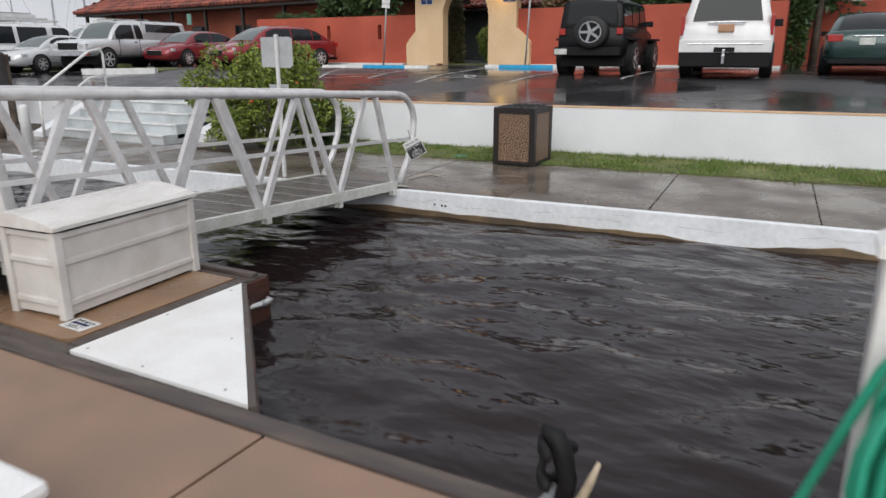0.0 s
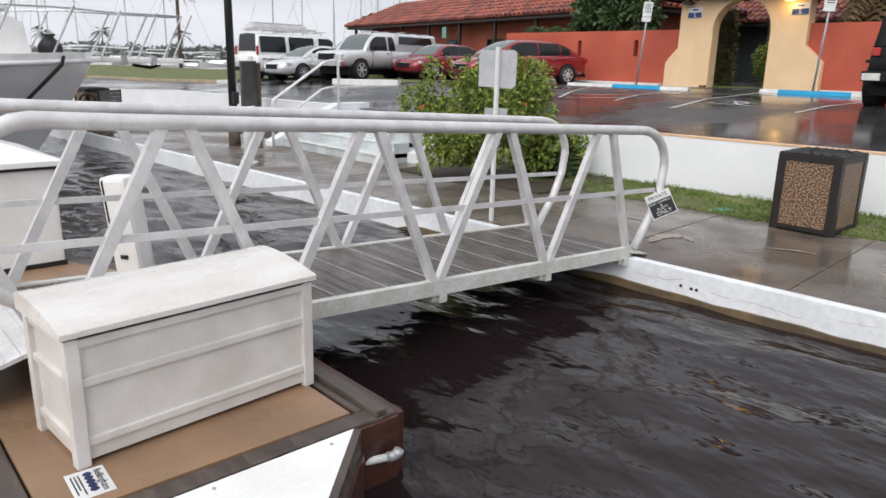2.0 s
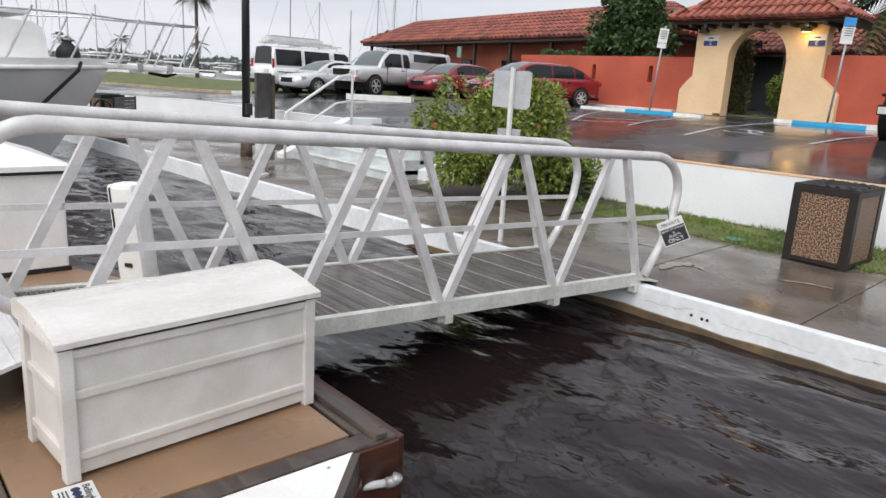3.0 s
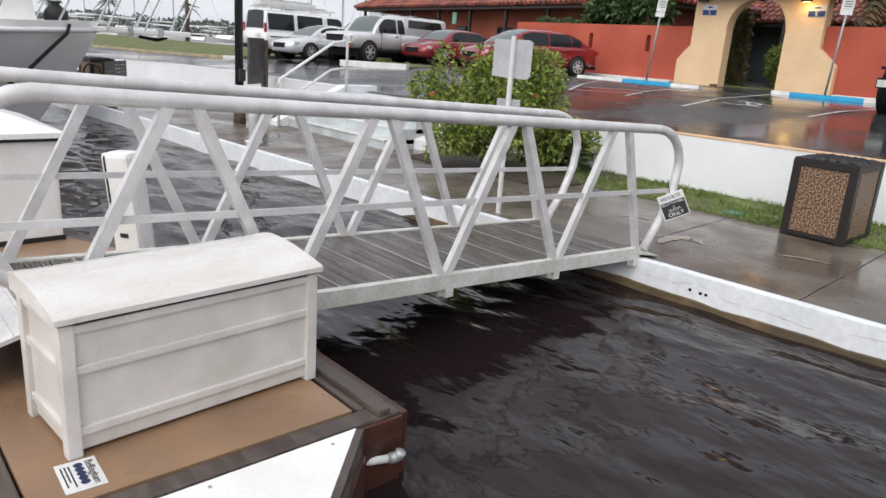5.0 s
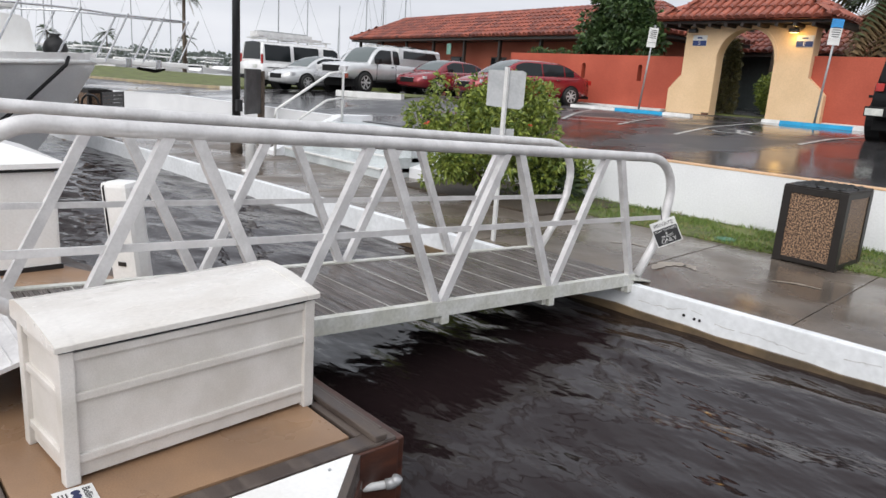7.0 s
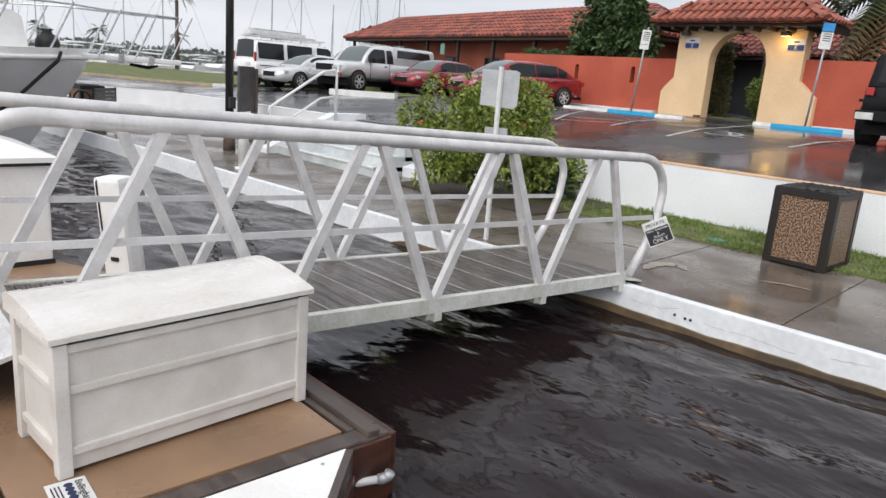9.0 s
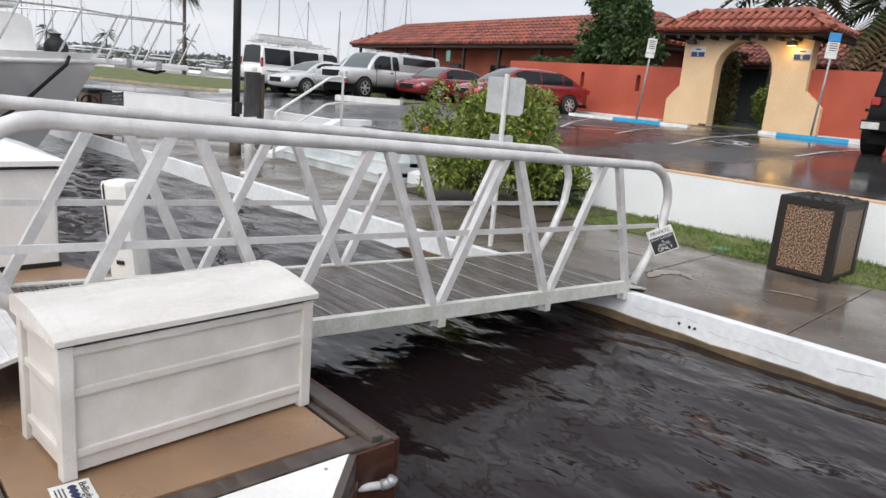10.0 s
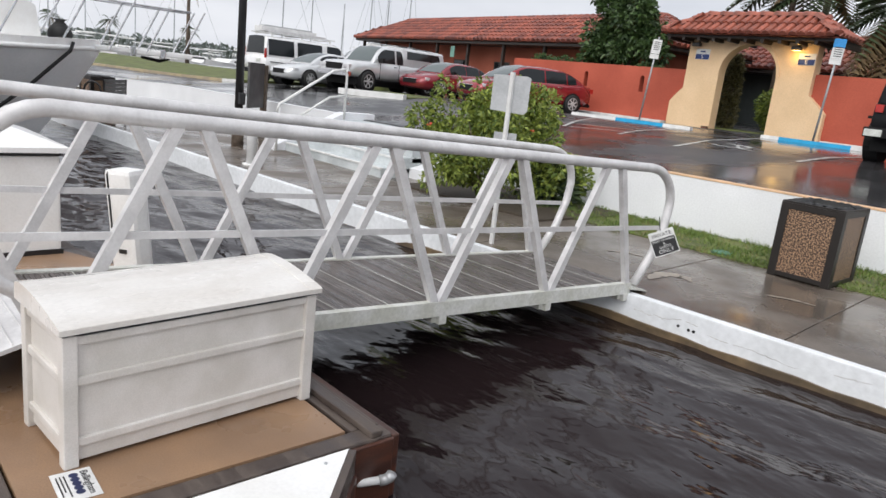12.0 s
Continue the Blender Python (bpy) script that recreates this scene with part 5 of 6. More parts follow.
part("post", box(0.42, 0.56, -0.07, 0.07, -0.02, 1.68, 0.012), M_BARK, board)

sgn = thing("sign_post", pose(-4.61, 5.14, WALK_Z + 0.005), "white steel post with bare grey sign backs", "sign")
part("pole", tube([(0, 0, -0.02), (0, 0, 1.96)], 0.03, flat=(0.05, 0.03)), M_WHITE, sgn)
p = part("plate", prism([(-0.21, -0.19), (0.17, -0.21), (0.21, -0.17), (0.21, 0.19), (0.17, 0.21), (-0.21, 0.2)], "y", 0.018, 0.024), M_GREY, sgn)
p.matrix_basis = pose(0, 0, 1.72, 0, 0, 38)
p = part("small_plate", box(-0.13, 0.13, 0.018, 0.024, -0.09, 0.09, 0.002), M_GREY, sgn)
p.matrix_basis = pose(0, 0, 1.2, 0, 0, 38)

litter_bin(pose(-18.4, 4.75, WALK_Z, 0, 0, 10), 0.62, 0.95, "square pebbled litter bin at the far end of the promenade")

bench = thing("iron_bench", pose(-17.85, 4.75, WALK_Z, 0, 0, -40), "black cast iron bench with round armrests", "bench")
for i in range(5):
    part("seat_slat", box(-0.65, 0.65, -0.25 + i * 0.1, -0.17 + i * 0.1, 0.42, 0.45, 0.005), M_BLACK, bench)
for i in range(5):
    part("back_slat", box(-0.65, 0.65, 0.25, 0.28, 0.5 + i * 0.09, 0.582 + i * 0.09, 0.005), M_BLACK, bench)
for sx in (-1, 1):
    x = sx * 0.62
    part("leg", tube([(x, -0.25, 0), (x, -0.22, 0.42)], 0.025, 8), M_BLACK, bench)
    part("leg", tube([(x, 0.25, 0), (x, 0.27, 0.95)], 0.025, 8), M_BLACK, bench)
    part("armrest", tube([(x, 0.2 * math.sin(a * 0.524), 0.68 + 0.2 * math.cos(a * 0.524)) for a in range(13)], 0.025, 8), M_BLACK, bench)

cover = thing("valve_cover", pose(-3.2, 8.0, WALK_Z + 0.005), "small green plastic valve cover in the grass", "cover")
part("lid", tube([(0, 0, 0.0), (0, 0, 0.026), (0, 0, 0.03)], [0.13, 0.13, 0.12], 16), material("green_plastic", (0.05, 0.22, 0.14), 0.4), cover)
part("rim", tube([(0, 0, 0.0), (0, 0, 0.02)], 0.15, 16), material("dark_green_plastic", (0.03, 0.12, 0.08), 0.5), cover)

# ---- planting ----
def blob_spots(rng, blobs, count):
    """Spots spread through the shells of several ellipsoids, with outward directions."""
    spots = []
    total = sum(b[3] * b[4] for b in blobs)
    for cx, cy, cz, rx, rz in blobs:
        for _ in range(int(count * rx * rz / total)):
            d = Vector((rng.gauss(0, 1), rng.gauss(0, 1), rng.gauss(0, 1))).normalized()
            k = 0.5 + 0.5 * rng.random() ** 0.5
            k *= 1 + 0.22 * noise.noise(Vector((cx + d.x * 3, cy + d.y * 3, cz + d.z * 3)))
            spots.append((Vector((cx + d.x * rx * k, cy + d.y * rx * k, cz + d.z * rz * k)), d))
    return spots


def clumps(rng, blobs, n, small):
    """Break a few large forms into many small clumps with gaps between them."""
    out = []
    total = sum(b[3] for b in blobs)
    for cx, cy, cz, rx, rz in blobs:
        for _ in range(max(2, int(n * rx / total))):
            d = Vector((rng.gauss(0, 1), rng.gauss(0, 1), rng.gauss(0, 1))).normalized() * rng.random() ** 0.4
            r = small * rng.uniform(0.6, 1.35)
            out.append((cx + d.x * rx, cy + d.y * rx, cz + d.z * rz, r, r * rng.uniform(0.7, 1.1)))
    return out


def leafy(name, m, label, category, blobs, count, size, mat, stems, seed, long=1.8):
    t = thing(name, m, label, category)
    rng = random.Random(seed)
    ob = new("crown", leaf_mesh("crown", blob_spots(rng, blobs, count), size, mat, rng, long))
    ob.parent = t
    tagged(ob, kind="stuff")
    for k, (pts, rad) in enumerate(stems):
        part("trunk" if k == 0 else "limb", tube(pts, rad, 8), M_BARK, t, smooth=True)
    return t


rng = random.Random(21)
blobs = [(0, 0, 0.6, 0.75, 0.6), (-0.55, -0.1, 0.5, 0.55, 0.5), (0.5, 0.1, 0.55, 0.6, 0.5), (0.1, -0.1, 1.05, 0.5, 0.4), (-0.4, 0.1, 0.95, 0.45, 0.42), (0.55, 0.0, 1.0, 0.4, 0.35),
         (0.85, 0.3, 0.4, 0.4, 0.4), (-0.15, 0.0, 1.35, 0.25, 0.25), (0.3, 0.05, 1.38, 0.2, 0.28), (-0.75, -0.1, 1.0, 0.25, 0.3)]
stems = [([(0, 0, 0), (0.05, 0, 0.5), (0.1, 0, 1.2)], [0.04, 0.03, 0.015])]
for i in range(9):
    a = i * 0.7
    stems.append(([(0.1 * math.cos(a), 0.1 * math.sin(a), 0), (0.45 * math.cos(a), 0.4 * math.sin(a), 0.7), (0.75 * math.cos(a), 0.6 * math.sin(a), 1.25 + 0.1 * math.sin(3 * a))], [0.025, 0.016, 0.006]))
bush = leafy("bush", pose(-6.9, 7.3, WALK_Z, 0, 0, 42), "sprawling yellow-green flowering bush beside the promenade", "bush", clumps(random.Random(78), [(x * 1.3, y * 1.15, z * 1.14, r * 1.0, h * 1.0) for x, y, z, r, h in blobs], 150, 0.2) + [(0.95 * math.cos(k * 2.4), 0.75 * math.sin(k * 2.4), 1.45 + 0.24 * math.sin(k * 1.7), 0.07, 0.2) for k in range(18)], 17500, 0.045, M_BUSH, stems, 21)
fl = []
for x, y, z in ((-0.95, -0.55, 1.12), (-0.2, -0.8, 0.9), (0.6, -0.6, 1.2)):
    for k in range(7):
        fl.append((Vector((x, y, z)), Vector((math.cos(k), math.sin(k), 0.4))))
o = new("flower", leaf_mesh("flower", fl, 0.035, M_FLOWER, rng))
o.parent = bush
leafy("spiky_shrub", pose(-6.35, 8.3, WALK_Z), "grey-green spiky shrub at the wall end", "bush", [(0, 0, 0.3, 0.36, 0.34)], 700, 0.05, M_PALM, [([(0, 0, 0), (0, 0, 0.4)], [0.03, 0.01])], 5, 5.0)
bed = tagged(part("planting_bed", prism([(-8.3, 6.6), (-5.4, 6.9), (-5.3, 9.0), (-8.6, 8.8)], "z", -0.3, WALK_Z + 0.03), M_SOIL), "brown mulched planting bed", "planting bed", kind="structure")

tree_blobs = [(0, 0, 3.6, 1.3, 1.1), (-0.9, 0, 3.0, 0.9, 0.8), (0.9, 0.1, 3.3, 0.9, 0.9), (0.3, 0, 4.6, 1.1, 0.9), (-0.6, 0.1, 4.4, 0.8, 0.8), (1.1, 0, 2.6, 0.6, 0.5), (-1.1, 0, 2.3, 0.6, 0.5), (0.2, 0, 2.4, 0.7, 0.5)]
leafy("tree", pose(-16.35, 23.6, 1.1), "dark green leafy tree behind the red wall", "tree", clumps(random.Random(77), [(x * 1.1, y, z, r * 0.95, h) for x, y, z, r, h in tree_blobs], 80, 0.32), 9500, 0.12, M_TREELEAF,
      [([(0.5, 0, 0), (0.6, 0, 1.6), (0.4, 0, 3.2), (0.3, 0, 4.6)], [0.14, 0.11, 0.08, 0.03]), ([(0.55, 0, 1.8), (-0.3, 0, 3.0), (-0.8, 0, 3.8)], [0.07, 0.05, 0.02]), ([(0.55, 0, 2.2), (1.1, 0, 3.4)], [0.06, 0.02])], 31)
for x, y, s, seed in ((-19.4, 22.6, 0.8, 41), (-18.2, 22.5, 0.7, 42), (-14.2, 22.4, 0.6, 43)):
    leafy("shrub", pose(x, y, 2.55), "grey-green shrub behind the red wall", "bush", [(0, 0, 0.3, 0.6 * s, 0.5 * s), (0.5, 0, 0.25, 0.4 * s, 0.4 * s)], 900, 0.07, M_TREELEAF,
          [([(0, 0, -1.5), (0, 0, 0.4)], [0.03, 0.02])], seed)
leafy("shrub", pose(-10.0, 24.6, 1.2), "rounded green shrub inside the gate", "bush", [(0, 0, 0.75, 0.8, 0.8), (0.7, 0, 0.6, 0.8, 0.6)], 4500, 0.07, M_BUSH, [([(0, 0, 0), (0, 0, 0.7)], [0.04, 0.02])], 51)
leafy("climbing_vine", pose(-11.3, 23.4, 1.1), "tall brownish green hedge just inside the gate", "bush", [(0, 0, 0.6, 0.3, 0.7), (0, 0, 1.5, 0.25, 0.8), (0.0, 0, 2.1, 0.22, 0.5)], 3000, 0.07, M_HEDGE, [([(0, 0, 0), (0, 0, 2.3)], [0.05, 0.03])], 52)
for x, y, seed in ((-4.5, 26, 61), (-1.5, 25.5, 62), (1.5, 23.4, 63), (4.5, 27, 64)):
    leafy("tree", pose(x, y, 1.1), "dark leafy tree behind the red wall", "tree", clumps(random.Random(seed), [(0, 0, 2.4, 1.4, 1.1), (0.9, 0, 3.1, 1.1, 0.9), (-0.9, 0, 2.9, 1.0, 0.9), (0, 0, 3.9, 0.9, 0.7)], 50, 0.42), 3500, 0.13, M_TREELEAF,
          [([(0, 0, 0), (0, 0, 2), (0.1, 0, 3.6)], [0.14, 0.1, 0.04])], seed)
leafy("climbing_vine", pose(1.0, 22.6, 1.05), "dark green creeper against the red wall", "bush", [(0, 0, 0.8, 0.24, 0.8), (0.05, 0, 1.7, 0.26, 0.7), (0, 0, 2.4, 0.3, 0.5)], 2600, 0.08, M_TREELEAF, [([(0, 0, 0), (0, 0, 2.3)], [0.05, 0.03])], 53)
lawn = tagged(part("lawn", prism([(-20, 22.2), (0.3, 22.2), (0.3, 29), (-24, 29)], "z", 0.7, 1.17), M_TURF), "green lawn inside the garden wall", "lawn", kind="structure")


def palm(m, height, label, seed, fronds=26, length=2.2, dry=False):
    t = thing("palm_tree", m, label, "palm tree")
    rng = random.Random(seed)
    part("trunk", tube([(0, 0, -0.3), (0.05, 0, height * 0.5), (0.12, 0, height)], [0.17, 0.13, 0.12], 10), M_BARK, t, smooth=True)
    for mat, nm, lo, hi, num in ((M_PALM, "crown", -0.5, 1.1, fronds), (M_DEADPALM, "dry_skirt", -1.4, -0.6, 14 if dry else 1)):
        vs, fs = [], []
        for i in range(num):
            a = rng.uniform(0, 6.28)
            e = rng.uniform(lo, hi)
            ln = length * rng.uniform(0.75, 1.1)
            d = Vector((math.cos(a) * math.cos(e), math.sin(a) * math.cos(e), math.sin(e)))
            s = Vector((-math.sin(a), math.cos(a), 0))
            p0 = Vector((0.12, 0, height))
            for k in range(14):
                f = 0.18 + 0.82 * k / 14
                q = p0 + d * ln * f + Vector((0, 0, -0.55 * ln * f * f))
                w = 0.34 * ln * math.sin(math.pi * min(1, f * 0.85 + 0.15)) + 0.05
                for sg in (-1, 1):
                    b = len(vs)
                    tip = q + s * sg * w + d * w * 0.5 - Vector((0, 0, 0.35 * w))
                    vs += [tuple(q), tuple(q + d * 0.07 * ln), tuple(tip)]
                    fs.append((b, b + 1, b + 2))
        me = bpy.data.meshes.new(nm)
        me.from_pydata(vs, [], fs)
        me.materials.append(mat)
        ob = new(nm, me)
        ob.parent = t
        tagged(ob, kind="stuff")
    return t


palm(pose(-54.5, 21.5, -0.2), 7.3, "slim palm tree by the marina road", 71, 46, 1.5)
palm(pose(-10.5, 27.5, 1.1), 5.6, "palm tree behind the gate with drooping fronds", 72, 28, 2.6)
palm(pose(-12.2, 28.5, 1.1), 6.2, "tall palm trunk behind the gate", 73, 28, 2.6)
palm(pose(-7.6, 26.0, 1.1), 4.6, "palm tree behind the gate with a dry brown skirt", 74, 24, 2.2, True)
palm(pose(-5.6, 28.0, 1.1), 4.2, "palm tree beyond the garden wall", 75, 26, 2.4)

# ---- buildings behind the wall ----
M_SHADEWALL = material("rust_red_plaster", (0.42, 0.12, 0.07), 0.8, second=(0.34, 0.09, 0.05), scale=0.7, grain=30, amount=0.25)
club = thing("club_house", pose(-43, 29.0, 0, 0, 0, -9.0), "long low rust-red building with a terracotta tile hip roof", "house")
part("wall", box(1.2, 27.4, 1.5, 5.0, -0.2, 4.05), M_SHADEWALL, club)
tile_roof(club, 0, 28.5, 0, 5.8, 4.0, 5.5, 0.36, 0.42)
part("fascia_board", box(0.1, 28.4, 0.08, 5.7, 3.86, 3.985), M_DARKWOOD, club)
for i in range(9):
    x = 0.8 + i * 3.3
    part("porch_post", box(x, x + 0.16, 0.35, 0.51, 0.3, 3.9, 0.01), M_DARKWOOD, club)
for i in range(6):
    x = 3.0 + i * 4.1
    w = part("window", box(x, x + 1.3, 1.46, 1.499, 1.5, 3.0), M_GLASS, club)
    part("frame", box(x - 0.06, x + 1.36, 1.47, 1.492, 1.44, 3.06), M_DARKWOOD, w)
part("sign_board", box(12.6, 13.0, 0.2, 0.24, 3.1, 3.7), material("green_sign_face", (0.2, 0.4, 0.33), 0.5), club)
hall = thing("inner_house", pose(-22.0, 31.0, 0, 0, 0, 0), "dark walled house with a terracotta roof seen through the gate", "house")
part("wall", box(0.8, 18.0, 1.4, 6.5, 0.2, 3.8), material("dark_green_boarding", (0.06, 0.075, 0.075), 0.6), hall)
tile_roof(hall, 0, 19, 0, 8.0, 3.75, 5.5, 0.3, 0.5)
part("fascia_board", box(0.1, 18.9, 0.1, 7.9, 3.6, 3.735), M_DARKWOOD, hall)
w = part("window", box(9.3, 9.9, 1.36, 1.399, 2.2, 2.9), M_WHITE, hall)

# ---- grass bank and far kerb at the west end ----
bank = thing("grass_bank", Matrix(), "mown grass bank with a yellow kerb beside the marina road", "grass bank", kind="structure")
edge = [(-64, 9.3), (-52, 10.6), (-42.4, 11.8), (-34, 12.9), (-30.4, 13.65), (-29.2, 13.9)]
bm = bmesh.new()
lo = [bm.verts.new((x, y, lot_z(x, y) + 0.1)) for x, y in edge]
hi = [bm.verts.new((x, y + 9, lot_z(x, y + 9) + 0.22)) for x, y in edge]
for i in range(len(edge) - 1):
    bm.faces.new((lo[i], lo[i + 1], hi[i + 1], hi[i]))
bm.faces.new((lo[-1], bm.verts.new((-29.2, 13.9, 0.2)), bm.verts.new((-29.2, 22.9, 0.2)), hi[-1]))
part("turf", bm, M_TURF, bank)
M_YELLOW = material("yellow_kerb_paint", (0.5, 0.4, 0.24), 0.6, second=(0.34, 0.28, 0.2), scale=2.5, amount=0.8)
for a, b in zip(edge, edge[1:]):
    p, q = (Vector((x, y - 0.1, lot_z(x, y) + 0.02)) for x, y in (a, b))
    part("kerb_stone", tube([p, q], 0.1, flat=(0.2, 0.18)), M_YELLOW if a[0] < -31 else M_WHITE, bank)

# ---- moored motor yacht ----
M_HULL = material("pale_grey_gelcoat", (0.8, 0.8, 0.8), 0.25, second=(0.68, 0.69, 0.7), scale=0.6, grain=20, amount=0.1, bump=0.0, coat=0.3)
M_STEEL = material("stainless_rail", (0.72, 0.73, 0.75), 0.2, metal=0.8, bump=0)
yacht = thing("motor_yacht", pose(-16.0, 4.1, WATER_Z), "white and grey motor yacht moored bow to the sea wall", "boat")
bm = bmesh.new()
sts = [(0.0, 0.04, 1.92), (0.35, 0.55, 1.92), (0.9, 1.05, 1.9), (1.8, 1.6, 1.86), (3.2, 2.0, 1.8), (6.0, 2.15, 1.7), (11.0, 2.05, 1.6)]
rings = []
for s, w, zd in sts:
    wl_w = max(0.02, w * (0.25 + 0.06 * s) if s < 5 else w * 0.75)
    yb = min(-s, -1.25 - s * 0.9) if s < 8 else -s
    ring = []
    for sg in (-1, 1):
        side = [(sg * w, -s, zd), (sg * w * 0.97, -s - 0.02, zd - 0.12), (sg * (w * 0.62 + wl_w * 0.38), -s * 0.97 - 0.4, zd * 0.6), (sg * wl_w, yb, 0.0), (sg * wl_w * 0.7, yb - 0.1, -0.4)]
        ring.append(side)
    rings.append([bm.verts.new(p) for p in ring[0]] + [bm.verts.new(p) for p in reversed(ring[1])])
for a, b in zip(rings, rings[1:]):
    for i in range(len(a) - 1):
        bm.faces.new((a[i], a[i + 1], b[i + 1], b[i]))
bm.faces.new(rings[-1])
bmesh.ops.recalc_face_normals(bm, faces=bm.faces[:])
part("hull", bm, M_HULL, yacht, smooth=True)
bm = bmesh.new()
lft = [bm.verts.new((-w + 0.02, -s, zd - 0.02)) for s, w, zd in sts]
rgt = [bm.verts.new((w - 0.02, -s, zd - 0.02)) for s, w, zd in sts]
for i in range(len(sts) - 1):
    bm.faces.new((lft[i], rgt[i], rgt[i + 1], lft[i + 1]))
part("foredeck", bm, M_GELCOAT, yacht)
for sg in (-1, 1):
    part("rub_rail", tube([(sg * w * 1.005, -s, zd) for s, w, zd in sts], 0.05, 8), M_GELCOAT, yacht, smooth=True)
    part("bulwark", tube([(sg * w * 0.99, -s, zd + 0.08) for s, w, zd in sts], 0.03, flat=(0.04, 0.2)), M_GELCOAT, yacht)
pul = part("bow_pulpit", box(-0.34, 0.34, -0.6, 1.95, 1.9, 2.02, 0.03), M_GELCOAT, yacht)
for y in (0.55, 1.2):
    part("cleat", box(0.28, 0.36, y, y + 0.12, 1.86, 2.06, 0.01), M_STEEL, pul)
part("anchor", tube([(0, 0.9, 1.85), (0, 1.3, 1.8), (0.1, 1.5, 1.86)], [0.03, 0.04, 0.02], 8), M_TRIM, yacht)
for sg in (-1, 1):
    for z in (0.95,):
        pts = [(sg * 0.3, 1.9, 2.0 + z)] + [(sg * (w * 0.9 + 0.05), -s, zd + z + 0.1) for s, w, zd in sts[:6]]
        pts[1] = (sg * 0.34, 0.3, 2.0 + z)
        part("guard_rail", tube(pts, 0.02, 8), M_STEEL, yacht, smooth=True)
    for y, w in ((1.7, 0.3), (0.9, 0.32), (0.1, 0.4), (-1.0, 1.0), (-2.2, 1.6), (-3.6, 1.9)):
        part("stanchion", tube([(sg * w, y, 1.95), (sg * w * 0.98, y + 0.52, 2.0 + 0.99)], 0.022, 8), M_STEEL, yacht)
part("guard_rail", tube([(-0.3, 1.9, 2.95), (0, 1.98, 2.95), (0.3, 1.9, 2.95)], 0.02, 8), M_STEEL, yacht)
part("cabin", prism([(-1.3, 1.85), (-1.42, 2.62), (-1.58, 2.72), (-4.4, 2.82), (-10, 2.9), (-10, 1.6)], "x", -1.0, 1.0), M_GELCOAT, yacht)
part("coach_roof", box(-1.05, 1.05, -10, -1.62, 2.84, 2.96, 0.05), M_GELCOAT, yacht)
bm = bmesh.new()
bmesh.ops.create_uvsphere(bm, u_segments=16, v_segments=10, radius=0.24, matrix=pose(0.1, -0.78, 2.14))
add_tube(bm, [(0.1, -0.78, 1.9), (0.1, -0.78, 2.36), (0.1, -0.78, 2.4), (0.1, -0.78, 2.45)], [0.22, 0.12, 0.08, 0.14], 12)
part("windlass_cover", bm, M_RUBBER, yacht, "black canvas windlass cover", smooth=True)
part("mooring_line", tube([(0.95, -0.75, 2.0), (1.15, -0.85, 1.85), (1.5, -1.7, 1.1), (1.9, -2.8, 0.3), (2.0, -3.2, 0.1)], 0.035, 8), M_TRIM, yacht, "black mooring line")
bm = bmesh.new()
for i in range(4):
    add_box(bm, 1.2 + i * 0.13, 1.3 + i * 0.13, -2.75 - i * 0.45, -2.4 - i * 0.45, 1.1, 1.2)
part("name_bar", bm, M_BLACK, yacht)

# ---- marina beyond the road ----
def sail_boat(m, s, mast, label):
    t = thing("sail_boat", m, label, "boat", "boats in the marina")
    bm = bmesh.new()
    rings = []
    for x, w, z in ((-4.5, 1.1, 1.0), (-2, 1.5, 1.0), (1, 1.4, 1.1), (3.5, 0.7, 1.25), (5, 0.04, 1.4)):
        rings.append([bm.verts.new((x * s, y * w * s, zz * s)) for y, zz in ((-1, z), (-0.75, 0.1), (0.75, 0.1), (1, z))])
    for a, b in zip(rings, rings[1:]):
        for i in range(4):
            bm.faces.new((a[i], a[(i + 1) % 4], b[(i + 1) % 4], b[i]))
    bm.faces.new(rings[0])
    bmesh.ops.recalc_face_normals(bm, faces=bm.faces[:])
    part("hull", bm, M_GELCOAT, t)
    part("coach_roof", prism([(-1.8 * s, 1.0 * s), (-1.8 * s, 1.6 * s), (1.4 * s, 1.55 * s), (2.4 * s, 1.1 * s)], "y", -0.9 * s, 0.9 * s), M_GELCOAT, t)
    part("cabin_window", box(-1.4 * s, 1.0 * s, -0.92 * s, 0.92 * s, 1.25 * s, 1.42 * s), M_GLASS, t)
    part("bimini", box(-4.2 * s, -2.0 * s, -1.0 * s, 1.0 * s, 2.5 * s, 2.62 * s, 0.04), M_GELCOAT, t)
    for px in (-4.1, -2.1):
        for py in (-0.95, 0.95):
            part("bimini_pole", tube([(px * s, py * s, 1.0 * s), (px * s, py * s, 2.5 * s)], 0.03, 6), M_STEEL, t)
    if mast:
        part("mast", tube([(0.6 * s, 0, 1.4 * s), (0.6 * s, 0, mast)], 0.07, 8), M_GALV, t)
        part("boom", tube([(0.5 * s, 0, 2.4 * s), (-3.6 * s, 0, 2.5 * s)], 0.09, 8), M_WHITE, t)
        for x in (4.9, -4.4):
            part("stay", tube([(x * s, 0, 1.3 * s), (0.6 * s, 0, mast)], 0.02, 5), M_GALV, t)
    return t


rng = random.Random(88)
for i in range(44):
    k = -0.78 + 0.0172 * i + rng.uniform(-0.01, 0.01)
    d = rng.uniform(74, 120) if k > -0.62 else rng.uniform(70, 100)
    x, y = 0.92 + d * (-0.732 + k * 0.681), -0.76 + d * (0.681 + k * 0.732)
    if x > -67:
        x, y = x * 1.25, y * 1.25
    sail_boat(pose(x, y, -0.3, 0, 0, rng.uniform(0, 360)), rng.uniform(0.8, 1.25), rng.choice((0, 0, 0, 0, 10, 12, 14)), "white boat moored in the distant marina")

